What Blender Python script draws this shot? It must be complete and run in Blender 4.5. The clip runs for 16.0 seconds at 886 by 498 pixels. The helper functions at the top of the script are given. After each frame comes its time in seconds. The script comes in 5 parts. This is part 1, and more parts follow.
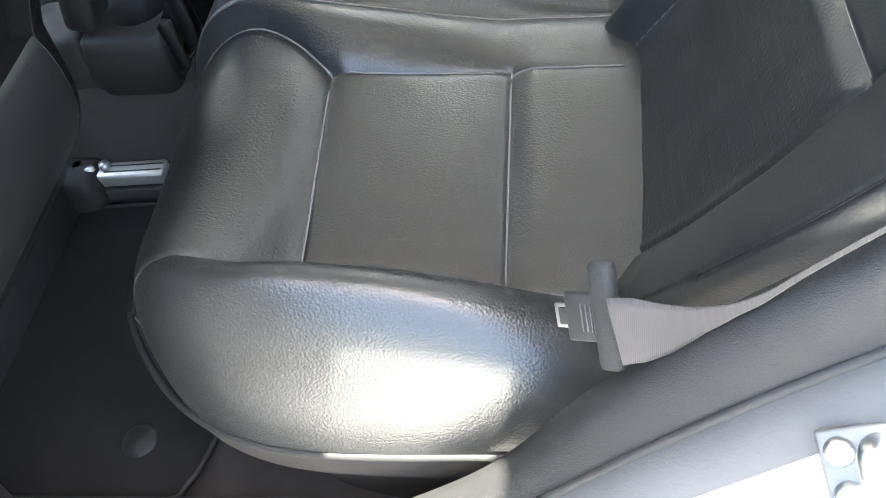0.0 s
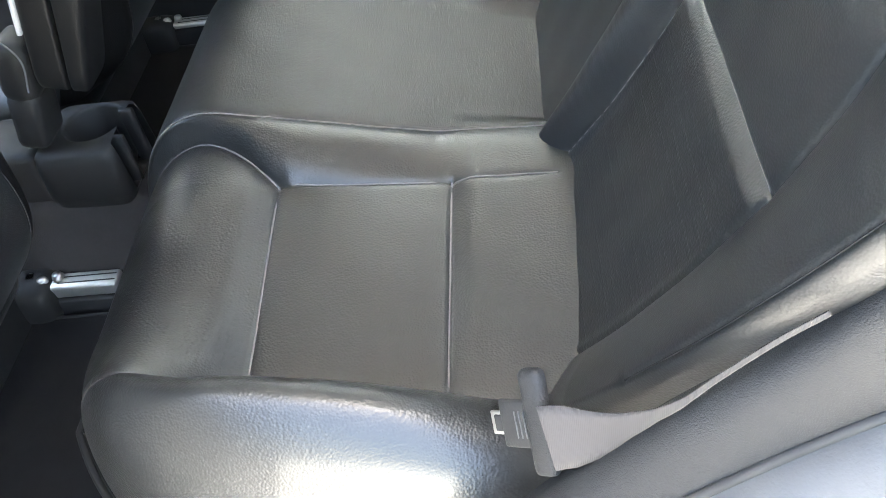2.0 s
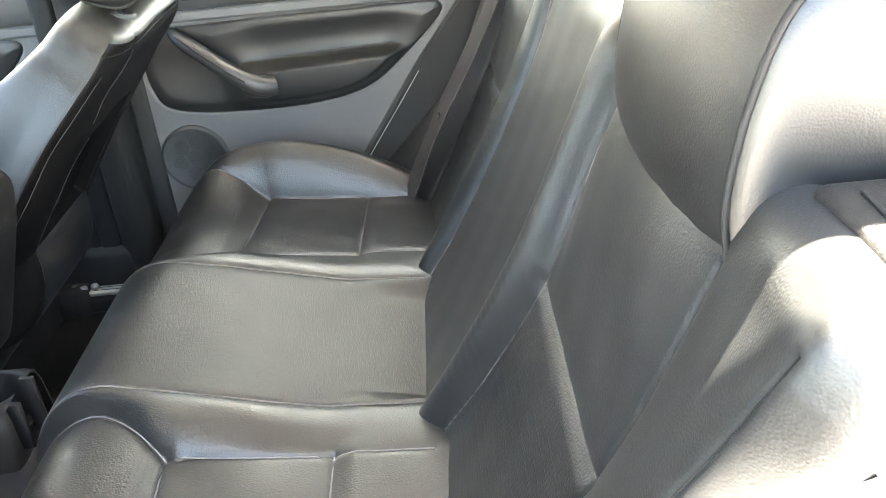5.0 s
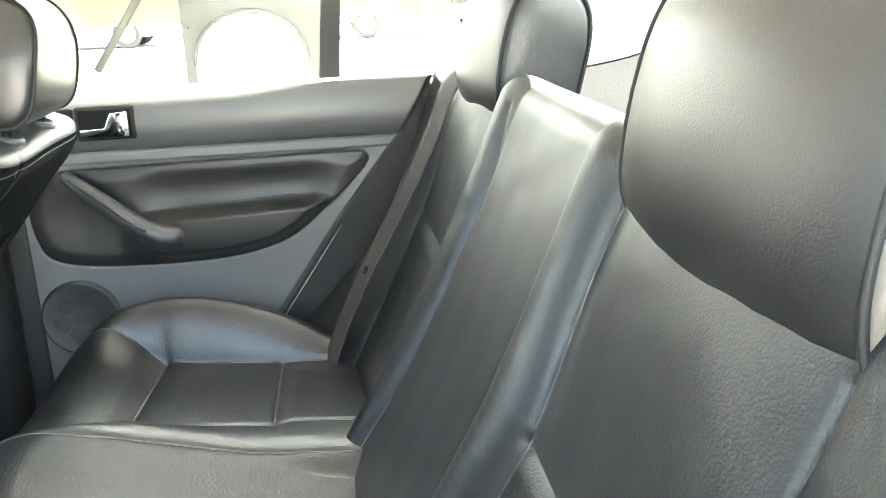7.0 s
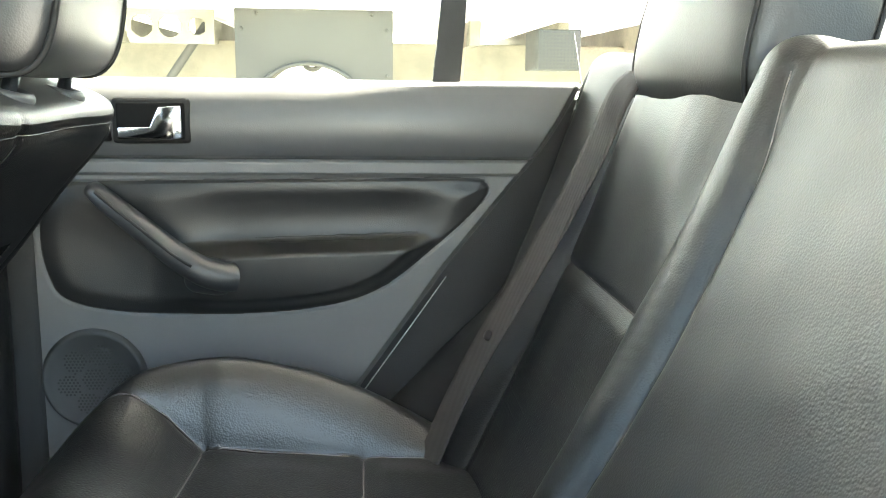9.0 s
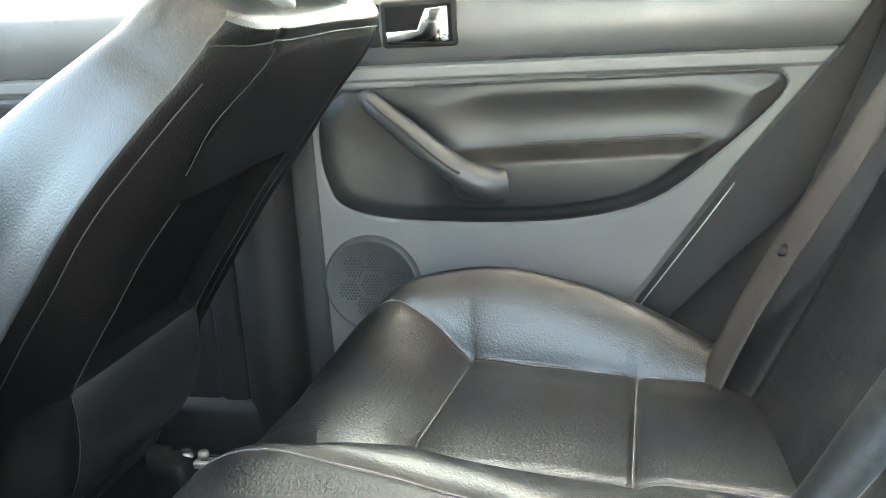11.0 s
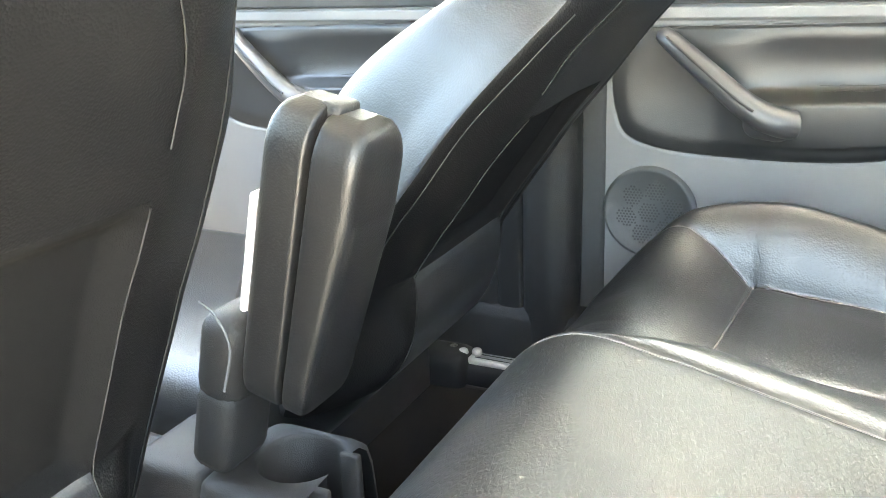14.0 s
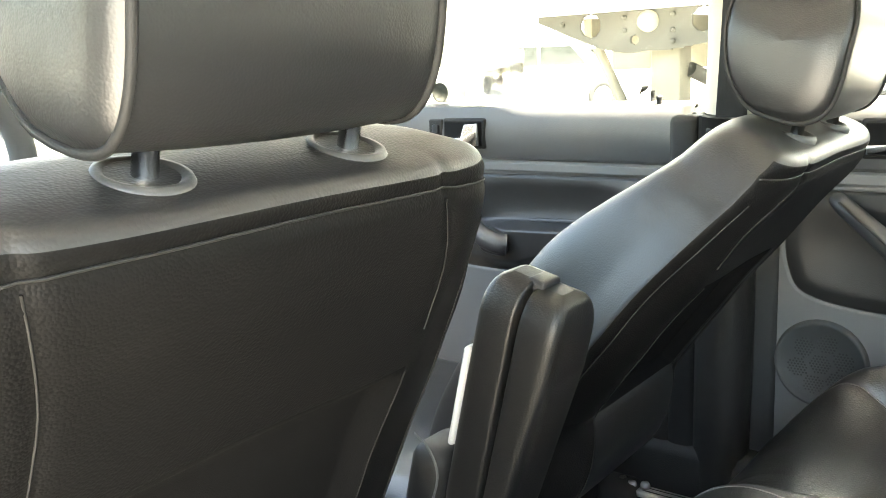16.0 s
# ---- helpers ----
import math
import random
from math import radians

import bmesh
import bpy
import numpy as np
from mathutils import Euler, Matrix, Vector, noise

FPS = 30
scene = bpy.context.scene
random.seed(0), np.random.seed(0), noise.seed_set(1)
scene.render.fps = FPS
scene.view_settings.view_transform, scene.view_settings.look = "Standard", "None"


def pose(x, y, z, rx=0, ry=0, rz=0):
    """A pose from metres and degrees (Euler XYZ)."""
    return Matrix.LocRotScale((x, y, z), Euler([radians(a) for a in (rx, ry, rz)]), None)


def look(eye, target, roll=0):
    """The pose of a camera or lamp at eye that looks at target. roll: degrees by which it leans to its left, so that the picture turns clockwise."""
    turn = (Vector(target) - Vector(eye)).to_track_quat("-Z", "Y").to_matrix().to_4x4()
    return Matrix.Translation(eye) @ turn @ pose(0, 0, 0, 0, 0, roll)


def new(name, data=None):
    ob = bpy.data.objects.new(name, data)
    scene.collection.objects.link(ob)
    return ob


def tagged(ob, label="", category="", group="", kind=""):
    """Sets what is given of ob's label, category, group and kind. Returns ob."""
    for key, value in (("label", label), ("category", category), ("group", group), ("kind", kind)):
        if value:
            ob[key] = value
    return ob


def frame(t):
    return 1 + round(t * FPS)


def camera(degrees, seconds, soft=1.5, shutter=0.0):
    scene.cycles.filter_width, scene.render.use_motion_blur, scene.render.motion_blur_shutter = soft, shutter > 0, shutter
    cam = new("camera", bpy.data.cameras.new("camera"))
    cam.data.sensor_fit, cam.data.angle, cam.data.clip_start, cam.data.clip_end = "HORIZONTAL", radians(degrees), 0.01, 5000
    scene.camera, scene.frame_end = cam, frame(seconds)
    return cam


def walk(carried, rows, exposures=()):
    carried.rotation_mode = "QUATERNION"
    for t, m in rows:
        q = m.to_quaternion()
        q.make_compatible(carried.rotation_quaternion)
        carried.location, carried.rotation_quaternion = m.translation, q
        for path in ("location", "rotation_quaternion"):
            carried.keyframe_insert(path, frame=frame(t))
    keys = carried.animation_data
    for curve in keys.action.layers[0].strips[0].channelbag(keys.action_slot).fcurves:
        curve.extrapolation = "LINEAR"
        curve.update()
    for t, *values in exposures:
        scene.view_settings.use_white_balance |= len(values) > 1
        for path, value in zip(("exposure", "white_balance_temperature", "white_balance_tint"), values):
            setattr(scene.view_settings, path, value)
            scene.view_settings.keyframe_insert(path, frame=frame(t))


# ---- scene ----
cam = camera(53.00, 16.0, soft=0.9)
PATH = [
    (0.0, 0.3956, -0.9789, 1.1471, 40.27, 9.10, 4.56),
    (0.5, 0.3956, -0.9780, 1.1452, 40.37, 9.23, 4.46),
    (1.0, 0.3977, -0.9774, 1.1498, 40.65, 9.25, 4.02),
    (1.5, 0.4078, -0.9784, 1.1635, 43.04, 9.03, 3.39),
    (2.0, 0.4231, -0.9815, 1.1756, 45.45, 8.71, 1.79),
    (2.5, 0.4384, -0.9858, 1.1867, 47.76, 9.40, -0.71),
    (3.0, 0.4531, -0.9940, 1.1951, 50.20, 9.18, -2.00),
    (3.5, 0.4636, -1.0040, 1.2102, 52.66, 8.52, -2.16),
    (4.0, 0.4672, -1.0165, 1.2255, 55.41, 8.19, -1.75),
    (4.5, 0.4791, -1.0233, 1.2333, 58.10, 7.31, -1.39),
    (5.0, 0.4819, -1.0269, 1.2306, 61.60, 5.21, -1.43),
    (7.5, 0.3972, -0.7948, 1.0860, 75.66, 2.32, -8.18),
    (8.0, 0.3602, -0.6902, 1.0410, 78.01, 0.67, -6.06),
    (8.5, 0.3091, -0.5992, 0.9833, 79.49, 0.80, -6.63),
    (9.0, 0.3125, -0.4975, 0.9710, 79.47, -0.69, -5.23),
    (9.5, 0.3154, -0.4140, 0.9573, 77.19, 0.09, 0.47),
    (12.0, 0.3299, -0.4378, 0.9494, 71.26, 3.08, 16.51),
    (12.5, 0.3085, -0.4415, 0.9292, 68.19, 2.56, 18.73),
    (13.0, 0.2793, -0.4610, 0.9216, 66.08, 1.06, 21.56),
    (13.5, 0.2635, -0.5076, 0.9293, 67.63, 1.66, 24.55),
    (14.0, 0.2563, -0.5693, 0.9629, 71.02, 2.58, 26.40),
    (14.5, 0.2461, -0.6192, 1.0140, 76.75, 4.15, 28.02),
    (15.0, 0.2500, -0.6665, 1.0517, 82.97, 3.09, 32.20),
    (15.5, 0.2833, -0.6910, 1.0777, 84.98, 1.57, 37.00),
    (16.0, 0.2963, -0.6861, 1.0488, 78.30, 2.53, 37.28),
]
EXPOSURES = [(0.0, 4.85, 6900, 5), (2.0, 5.05, 7000, 5), (3.0, 5.5, 7200, 5), (4.5, 5.55, 7700, 6), (8.0, 5.08, 7400, 1), (9.0, 4.9, 7400, 0), (9.5, 5.0, 7500, 0),
             (12.0, 6.2, 7800, 1), (13.5, 6.25, 7700, 2), (14.5, 6.65, 8100, 4), (15.0, 6.3, 7900, 4), (15.5, 5.4, 7900, 4), (16.0, 5.05, 8200, 3)]
walk(cam, [(t, pose(x, y, z, rx, ry, rz)) for t, x, y, z, rx, ry, rz in PATH], EXPOSURES)

# ---- world, sun, exposure ----
world = bpy.data.worlds.new("sky")
scene.world = world
world.use_nodes = True
_wn = world.node_tree
_sky = _wn.nodes.new("ShaderNodeTexSky")
_sky.sky_type = "NISHITA"
_sky.sun_disc = False
SUN_DIR = Vector((0.30, 0.03, 1.0)).normalized()     # towards the sun
_sky.sun_elevation = math.asin(SUN_DIR.z)
_sky.sun_rotation = math.atan2(SUN_DIR.x, SUN_DIR.y)
_sky.dust_density = 2.5
_bg = _wn.nodes["Background"]
_bg.inputs["Strength"].default_value = 0.09
_wn.links.new(_sky.outputs[0], _bg.inputs["Color"])
sun = new("sun", bpy.data.lights.new("sun", "SUN"))
sun.data.energy, sun.data.angle, sun.data.color = 5.0, radians(0.6), (1.0, 0.96, 0.9)
sun.matrix_world = look((0, 0, 0), -SUN_DIR)

# ---- helpers of this scene ----
def node_mat(name, base, rough=0.5, metal=0.0, spec=0.5, vary=0.12, vary_scale=9.0, bump=0.0, bump_scale=400.0,
             kind="noise", rough_vary=0.1, dots=0.0, wrinkle=0.0):
    """A surface with base colour, wear at two scales and a fine relief (sizes in units per metre)."""
    m = bpy.data.materials.new(name)
    m.use_nodes = True
    t = m.node_tree
    p = t.nodes["Principled BSDF"]
    p.inputs["Metallic"].default_value = metal
    p.inputs["Specular IOR Level"].default_value = spec
    co = t.nodes.new("ShaderNodeTexCoord")
    n1 = t.nodes.new("ShaderNodeTexNoise")
    n1.inputs["Scale"].default_value = vary_scale
    n1.inputs["Detail"].default_value = 6
    n1.inputs["Roughness"].default_value = 0.62
    t.links.new(co.outputs["Object"], n1.inputs["Vector"])
    n2 = t.nodes.new("ShaderNodeTexNoise")
    n2.inputs["Scale"].default_value = vary_scale * 17
    n2.inputs["Detail"].default_value = 3
    t.links.new(co.outputs["Object"], n2.inputs["Vector"])
    add = t.nodes.new("ShaderNodeMath")
    add.operation = "MULTIPLY_ADD"
    add.inputs[1].default_value = 0.35
    t.links.new(n2.outputs["Fac"], add.inputs[0])
    t.links.new(n1.outputs["Fac"], add.inputs[2])
    ramp = t.nodes.new("ShaderNodeValToRGB")
    lo = [c * (1 - vary) for c in base]
    hi = [min(1, c * (1 + vary)) for c in base]
    ramp.color_ramp.elements[0].position, ramp.color_ramp.elements[1].position = 0.4, 0.95
    ramp.color_ramp.elements[0].color, ramp.color_ramp.elements[1].color = (*lo, 1), (*hi, 1)
    t.links.new(add.outputs[0], ramp.inputs[0])
    t.links.new(ramp.outputs[0], p.inputs["Base Color"])
    mr = t.nodes.new("ShaderNodeMapRange")
    mr.inputs["From Min"].default_value, mr.inputs["From Max"].default_value = 0.4, 0.95
    mr.inputs["To Min"].default_value, mr.inputs["To Max"].default_value = max(0.02, rough - rough_vary), min(1, rough + rough_vary)
    t.links.new(add.outputs[0], mr.inputs["Value"])
    t.links.new(mr.outputs[0], p.inputs["Roughness"])
    last = None
    def relief(sock, strength, dist):
        nonlocal last
        b = t.nodes.new("ShaderNodeBump")
        b.inputs["Strength"].default_value = strength
        b.inputs["Distance"].default_value = dist
        t.links.new(sock, b.inputs["Height"])
        if last:
            t.links.new(last, b.inputs["Normal"])
        last = b.outputs["Normal"]
    if wrinkle:
        w = t.nodes.new("ShaderNodeTexNoise")
        w.inputs["Scale"].default_value = 26
        w.inputs["Detail"].default_value = 0.5
        w.inputs["Distortion"].default_value = 0.3
        t.links.new(co.outputs["Object"], w.inputs["Vector"])
        relief(w.outputs["Fac"], wrinkle, 0.004)
    if bump:
        if kind == "leather":
            v = t.nodes.new("ShaderNodeTexVoronoi")
            v.feature = "SMOOTH_F1"
            v.inputs["Scale"].default_value = bump_scale
            v.inputs["Smoothness"].default_value = 0.35
            t.links.new(co.outputs["Object"], v.inputs["Vector"])
            inv = t.nodes.new("ShaderNodeMath")
            inv.operation = "SUBTRACT"
            inv.inputs[0].default_value = 1.0
            t.links.new(v.outputs["Distance"], inv.inputs[1])
            relief(inv.outputs[0], bump, 0.0011)
        elif kind == "creased":
            st = t.nodes.new("ShaderNodeMapping")
            st.inputs["Rotation"].default_value = (0, 0, radians(24))
            st.inputs["Scale"].default_value = (1.0, 0.42, 1.0)
            t.links.new(co.outputs["Object"], st.inputs["Vector"])
            cr = t.nodes.new("ShaderNodeTexNoise")
            cr.inputs["Scale"].default_value = bump_scale
            cr.inputs["Detail"].default_value = 1.5
            cr.inputs["Distortion"].default_value = 0.9
            t.links.new(st.outputs[0], cr.inputs["Vector"])
            relief(cr.outputs["Fac"], bump, 0.0012)
        elif kind == "weave":
            wv = t.nodes.new("ShaderNodeTexWave")
            wv.inputs["Scale"].default_value = bump_scale
            wv.inputs["Distortion"].default_value = 0.6
            t.links.new(co.outputs["Object"], wv.inputs["Vector"])
            relief(wv.outputs["Fac"], bump, 0.0008)
        else:
            n3 = t.nodes.new("ShaderNodeTexNoise")
            n3.inputs["Scale"].default_value = bump_scale
            n3.inputs["Detail"].default_value = 2
            t.links.new(co.outputs["Object"], n3.inputs["Vector"])
            relief(n3.outputs["Fac"], bump, 0.0012)
    if dots:
        sc = t.nodes.new("ShaderNodeVectorMath")
        sc.operation = "SCALE"
        sc.inputs["Scale"].default_value = dots
        t.links.new(co.outputs["Object"], sc.inputs[0])
        v2 = t.nodes.new("ShaderNodeTexVoronoi")
        v2.inputs["Scale"].default_value = 1.0
        v2.inputs["Randomness"].default_value = 0.0
        t.links.new(sc.outputs[0], v2.inputs["Vector"])
        c2 = t.nodes.new("ShaderNodeMath")
        c2.operation = "MINIMUM"
        c2.inputs[1].default_value = 0.33
        t.links.new(v2.outputs["Distance"], c2.inputs[0])
        relief(c2.outputs[0], 0.6, 0.0016)
    if last:
        t.links.new(last, p.inputs["Normal"])
    return m


def glass_mat(name, tint):
    m = bpy.data.materials.new(name)
    m.use_nodes = True
    t = m.node_tree
    t.nodes.remove(t.nodes["Principled BSDF"])
    tr = t.nodes.new("ShaderNodeBsdfTransparent")
    tr.inputs["Color"].default_value = (*tint, 1)
    gl = t.nodes.new("ShaderNodeBsdfGlossy")
    gl.inputs["Roughness"].default_value = 0.02
    fr = t.nodes.new("ShaderNodeFresnel")
    fr.inputs["IOR"].default_value = 1.2
    mx = t.nodes.new("ShaderNodeMixShader")
    t.links.new(fr.outputs[0], mx.inputs[0])
    t.links.new(tr.outputs[0], mx.inputs[1])
    t.links.new(gl.outputs[0], mx.inputs[2])
    t.links.new(mx.outputs[0], t.nodes["Material Output"].inputs["Surface"])
    return m


def thing(name, label, category, group="", kind="", at=(0, 0, 0)):
    ob = new(name)
    ob.location = at
    ob.empty_display_size = 0.05
    return tagged(ob, label, category, group, kind)


def mesh_ob(name, verts, faces, mat, parent=None, label="", smooth=True):
    me = bpy.data.meshes.new(name)
    me.from_pydata([tuple(v) for v in verts], [], [tuple(f) for f in faces])
    me.materials.append(mat)
    if smooth:
        me.polygons.foreach_set("use_smooth", [True] * len(me.polygons))
    me.validate()
    me.update()
    ob = new(name, me)
    if parent is not None:
        ob.parent = parent
    if label:
        tagged(ob, label)
    return ob


def part(name, bm, mat, parent=None, label="", smooth=True):
    me = bpy.data.meshes.new(name)
    bmesh.ops.recalc_face_normals(bm, faces=bm.faces[:])
    bm.to_mesh(me)
    bm.free()
    me.materials.append(mat)
    if smooth:
        me.polygons.foreach_set("use_smooth", [True] * len(me.polygons))
    ob = new(name, me)
    if parent is not None:
        ob.parent = parent
    if label:
        tagged(ob, label)
    return ob


def grid_faces(nu, nv, close_u=False, close_v=False):
    f = []
    for i in range(nu if close_u else nu - 1):
        for j in range(nv if close_v else nv - 1):
            a, b = i * nv + j, ((i + 1) % nu) * nv + j
            c, d = ((i + 1) % nu) * nv + (j + 1) % nv, i * nv + (j + 1) % nv
            f.append((a, b, c, d))
    return f


def grid_ob(name, P, mat, parent=None, label="", close_u=False, close_v=False, flip=False):
    nu, nv = P.shape[:2]
    f = grid_faces(nu, nv, close_u, close_v)
    if flip:
        f = [q[::-1] for q in f]
    return mesh_ob(name, P.reshape(-1, 3), f, mat, parent, label)


def masked_ob(name, P, mask, mat, parent=None, label="", flip=False):
    """The cells of a grid of points where mask is true, as one mesh."""
    nu, nv = P.shape[:2]
    used, verts, faces = {}, [], []
    flat = P.reshape(-1, 3)
    for i in range(nu - 1):
        for j in range(nv - 1):
            if mask[i, j]:
                q = (i * nv + j, (i + 1) * nv + j, (i + 1) * nv + j + 1, i * nv + j + 1)
                for k in q:
                    if k not in used:
                        used[k] = len(verts)
                        verts.append(flat[k])
                faces.append([used[k] for k in (q[::-1] if flip else q)])
    return mesh_ob(name, verts, faces, mat, parent, label)


def tube(name, pts, r, mat, parent=None, label="", sides=8, closed=False, flat=1.0, caps=True):
    """A round (or, with flat below 1, flattened) rod along points; r is a number or one for each point."""
    pts = [Vector(p) for p in pts]
    n = len(pts)
    rr = r if hasattr(r, "__len__") else [r] * n
    verts, up = [], None
    for i, p in enumerate(pts):
        a = pts[(i - 1) % n] if closed or i else p
        b = pts[(i + 1) % n] if closed or i < n - 1 else p
        d = (b - a).normalized()
        if up is None:
            up = d.orthogonal().normalized()
            if abs(d.z) < 0.9:
                up = (Vector((0, 0, 1)) - d * d.z).normalized()
        up = (up - d * up.dot(d)).normalized()
        side = d.cross(up)
        for k in range(sides):
            w = 2 * math.pi * k / sides
            verts.append(p + rr[i] * (math.cos(w) * side + math.sin(w) * flat * up))
    f = grid_faces(n, sides, closed, True)
    if caps and not closed:
        f.append(tuple(range(sides))[::-1])
        f.append(tuple(range((n - 1) * sides, n * sides)))
    return mesh_ob(name, verts, f, mat, parent, label)


def spline(pts, n):
    """n points along a smooth curve through pts (Catmull-Rom)."""
    p = np.array(pts, float)
    p = np.vstack([2 * p[0] - p[1], p, 2 * p[-1] - p[-2]])
    out, segs = [], len(pts) - 1
    for k in range(n):
        s = k / (n - 1) * segs
        i = min(int(s), segs - 1)
        u = s - i
        a, b, c, d = p[i:i + 4]
        out.append(0.5 * (2 * b + (c - a) * u + (2 * a - 5 * b + 4 * c - d) * u ** 2 + (3 * b - a - 3 * c + d) * u ** 3))
    return np.array(out)


def rbox(size, bevel=0.004, segs=2, at=(0, 0, 0), turn=None):
    bm = bmesh.new()
    bmesh.ops.create_cube(bm, size=1.0)
    bmesh.ops.scale(bm, vec=size, verts=bm.verts[:])
    if bevel:
        bmesh.ops.bevel(bm, geom=bm.edges[:], offset=bevel, segments=segs, profile=0.5, affect="EDGES")
    m = Matrix.Translation(at)
    if turn is not None:
        m = m @ turn
    bmesh.ops.transform(bm, matrix=m, verts=bm.verts[:])
    return bm


def box(name, lo, hi, mat, parent=None, label="", bevel=0.004, segs=2):
    size = [max(1e-4, b - a) for a, b in zip(lo, hi)]
    mid = [(a + b) / 2 for a, b in zip(lo, hi)]
    return part(name, rbox(size, min(bevel, min(size) * 0.45), segs, mid), mat, parent, label)


def rod(name, a, b, r, mat, parent=None, label="", sides=20, r2=None):
    a, b = Vector(a), Vector(b)
    return tube(name, [a, a.lerp(b, 0.5), b], [r, (r + (r2 or r)) / 2, r2 or r], mat, parent, label, sides)


def lathe(name, prof, at, axis, mat, parent=None, label="", n=32):
    """A turned body: prof is (radius, height) pairs about axis."""
    z = Vector(axis).normalized()
    x = z.orthogonal().normalized()
    y = z.cross(x)
    P = np.zeros((n, len(prof), 3))
    for k in range(n):
        w = 2 * math.pi * k / n
        for j, (r, h) in enumerate(prof):
            P[k, j] = Vector(at) + (x * math.cos(w) + y * math.sin(w)) * r + z * h
    return grid_ob(name, P, mat, parent, label, close_u=True)


def prism(name, outline, lo, hi, axis, mat, parent=None, label="", bevel=0.0):
    """A plate with the given outline (pairs of the two other axes) between lo and hi along axis."""
    bm = bmesh.new()
    def put(p, h):
        q = list(p)
        q.insert(axis, h)
        return bm.verts.new(q)
    a = [put(p, lo) for p in outline]
    b = [put(p, hi) for p in outline]
    bm.faces.new(a)
    bm.faces.new(b[::-1])
    n = len(a)
    for i in range(n):
        bm.faces.new((a[i], b[i], b[(i + 1) % n], a[(i + 1) % n]))
    if bevel:
        bmesh.ops.recalc_face_normals(bm, faces=bm.faces[:])
        bmesh.ops.bevel(bm, geom=bm.edges[:], offset=bevel, segments=2, profile=0.5, affect="EDGES")
    return part(name, bm, mat, parent, label, smooth=bool(bevel))


def sm(a, b, x):
    u = np.clip((np.asarray(x, float) - a) / (b - a), 0, 1)
    return u * u * (3 - 2 * u)


def seg_dist(X, Y, path):
    """Distance of each point of a grid to a polyline."""
    best = np.full(np.shape(X), 9.0)
    for (ax, ay), (bx, by) in zip(path[:-1], path[1:]):
        dx, dy = bx - ax, by - ay
        u = np.clip(((X - ax) * dx + (Y - ay) * dy) / (dx * dx + dy * dy + 1e-12), 0, 1)
        best = np.minimum(best, np.hypot(X - ax - u * dx, Y - ay - u * dy))
    return best


# ---- materials ----
LEATHER = node_mat("black leather", (0.0165, 0.0170, 0.0176), 0.32, spec=0.60, bump=0.31, bump_scale=430, kind="leather", vary=0.14, wrinkle=0.05, rough_vary=0.02)
LEATHER_SOFT = node_mat("smooth black leather", (0.0135, 0.0139, 0.0146), 0.41, spec=0.62, bump=0.17, bump_scale=500, kind="leather", vary=0.12, wrinkle=0.06, rough_vary=0.02)
LEATHER_HEAD = node_mat("fine black leather", (0.0084, 0.0087, 0.0093), 0.40, spec=0.80, bump=0.12, bump_scale=600, kind="leather", vary=0.12, wrinkle=0.05, rough_vary=0.02)
LEATHER_WORN = node_mat("worn smooth black leather", (0.0114, 0.0118, 0.0120), 0.48, spec=0.46, bump=0.5, bump_scale=360, kind="creased", vary=0.14, wrinkle=0.06, rough_vary=0.03)
LEATHER_ARM = node_mat("thin black armrest leather", (0.0072, 0.0068, 0.0068), 0.42, spec=0.42, bump=0.18, bump_scale=520, kind="leather", vary=0.12, wrinkle=0.06, rough_vary=0.03)
DOOR_LEATHER = node_mat("smooth black door leather", (0.0150, 0.0150, 0.0150), 0.42, spec=0.60, bump=0.11, bump_scale=650, kind="leather", vary=0.10, rough_vary=0.02)
# vinyl base set darker to stand for shade on the seat backs
SEAT_VINYL_SHADED = node_mat("matt black seat back vinyl with shade", (0.0052, 0.0050, 0.0050), 0.50, spec=0.15, bump=0.24, bump_scale=560, kind="leather", vary=0.14, wrinkle=0.05, rough_vary=0.03)
LEATHER_PERF = node_mat("perforated black leather", (0.0106, 0.011, 0.0116), 0.43, spec=0.61, bump=0.28, bump_scale=430, kind="leather", dots=150, vary=0.1)
THREAD = node_mat("grey thread", (0.1805, 0.1634, 0.1596), 0.8, spec=0.36, bump=0.5, bump_scale=900)
PIPING = node_mat("black piping", (0.0171, 0.0171, 0.0171), 0.55, spec=0.2, bump=0.2, bump_scale=900)
DOOR_SOFT = node_mat("dark door vinyl", (0.0722, 0.0731, 0.0741), 0.42, spec=0.72, bump=0.15, bump_scale=700, vary=0.1)
DOOR_GREY = node_mat("charcoal door trim", (0.125, 0.125, 0.1235), 0.6, spec=0.63, bump=0.2, bump_scale=900, vary=0.08)
PLASTIC = node_mat("black grained plastic", (0.0145, 0.0140, 0.0138), 0.55, spec=0.28, bump=0.5, bump_scale=900, vary=0.12)
TRIM_PL = node_mat("dull black grained trim", (0.019, 0.019, 0.0198), 0.62, spec=0.29, bump=0.5, bump_scale=900, vary=0.12)
PLASTIC_DARK = node_mat("dark plastic", (0.0133, 0.0133, 0.0141), 0.6, spec=0.45, bump=0.3, bump_scale=700)
COLLAR = node_mat("grey collar plastic", (0.055, 0.054, 0.052), 0.45, spec=0.6, bump=0.1, bump_scale=600)
NET = node_mat("black pocket cloth", (0.0045, 0.0044, 0.0045), 0.9, spec=0.08, bump=0.4, bump_scale=900)
RECESS_SHADE = node_mat("black recess shade", (0.0057, 0.0057, 0.0057), 0.8, spec=0.18)
HANDLE = node_mat("soft black handle cover", (0.0304, 0.0304, 0.0314), 0.45, spec=0.72, bump=0.12, bump_scale=800, vary=0.1)
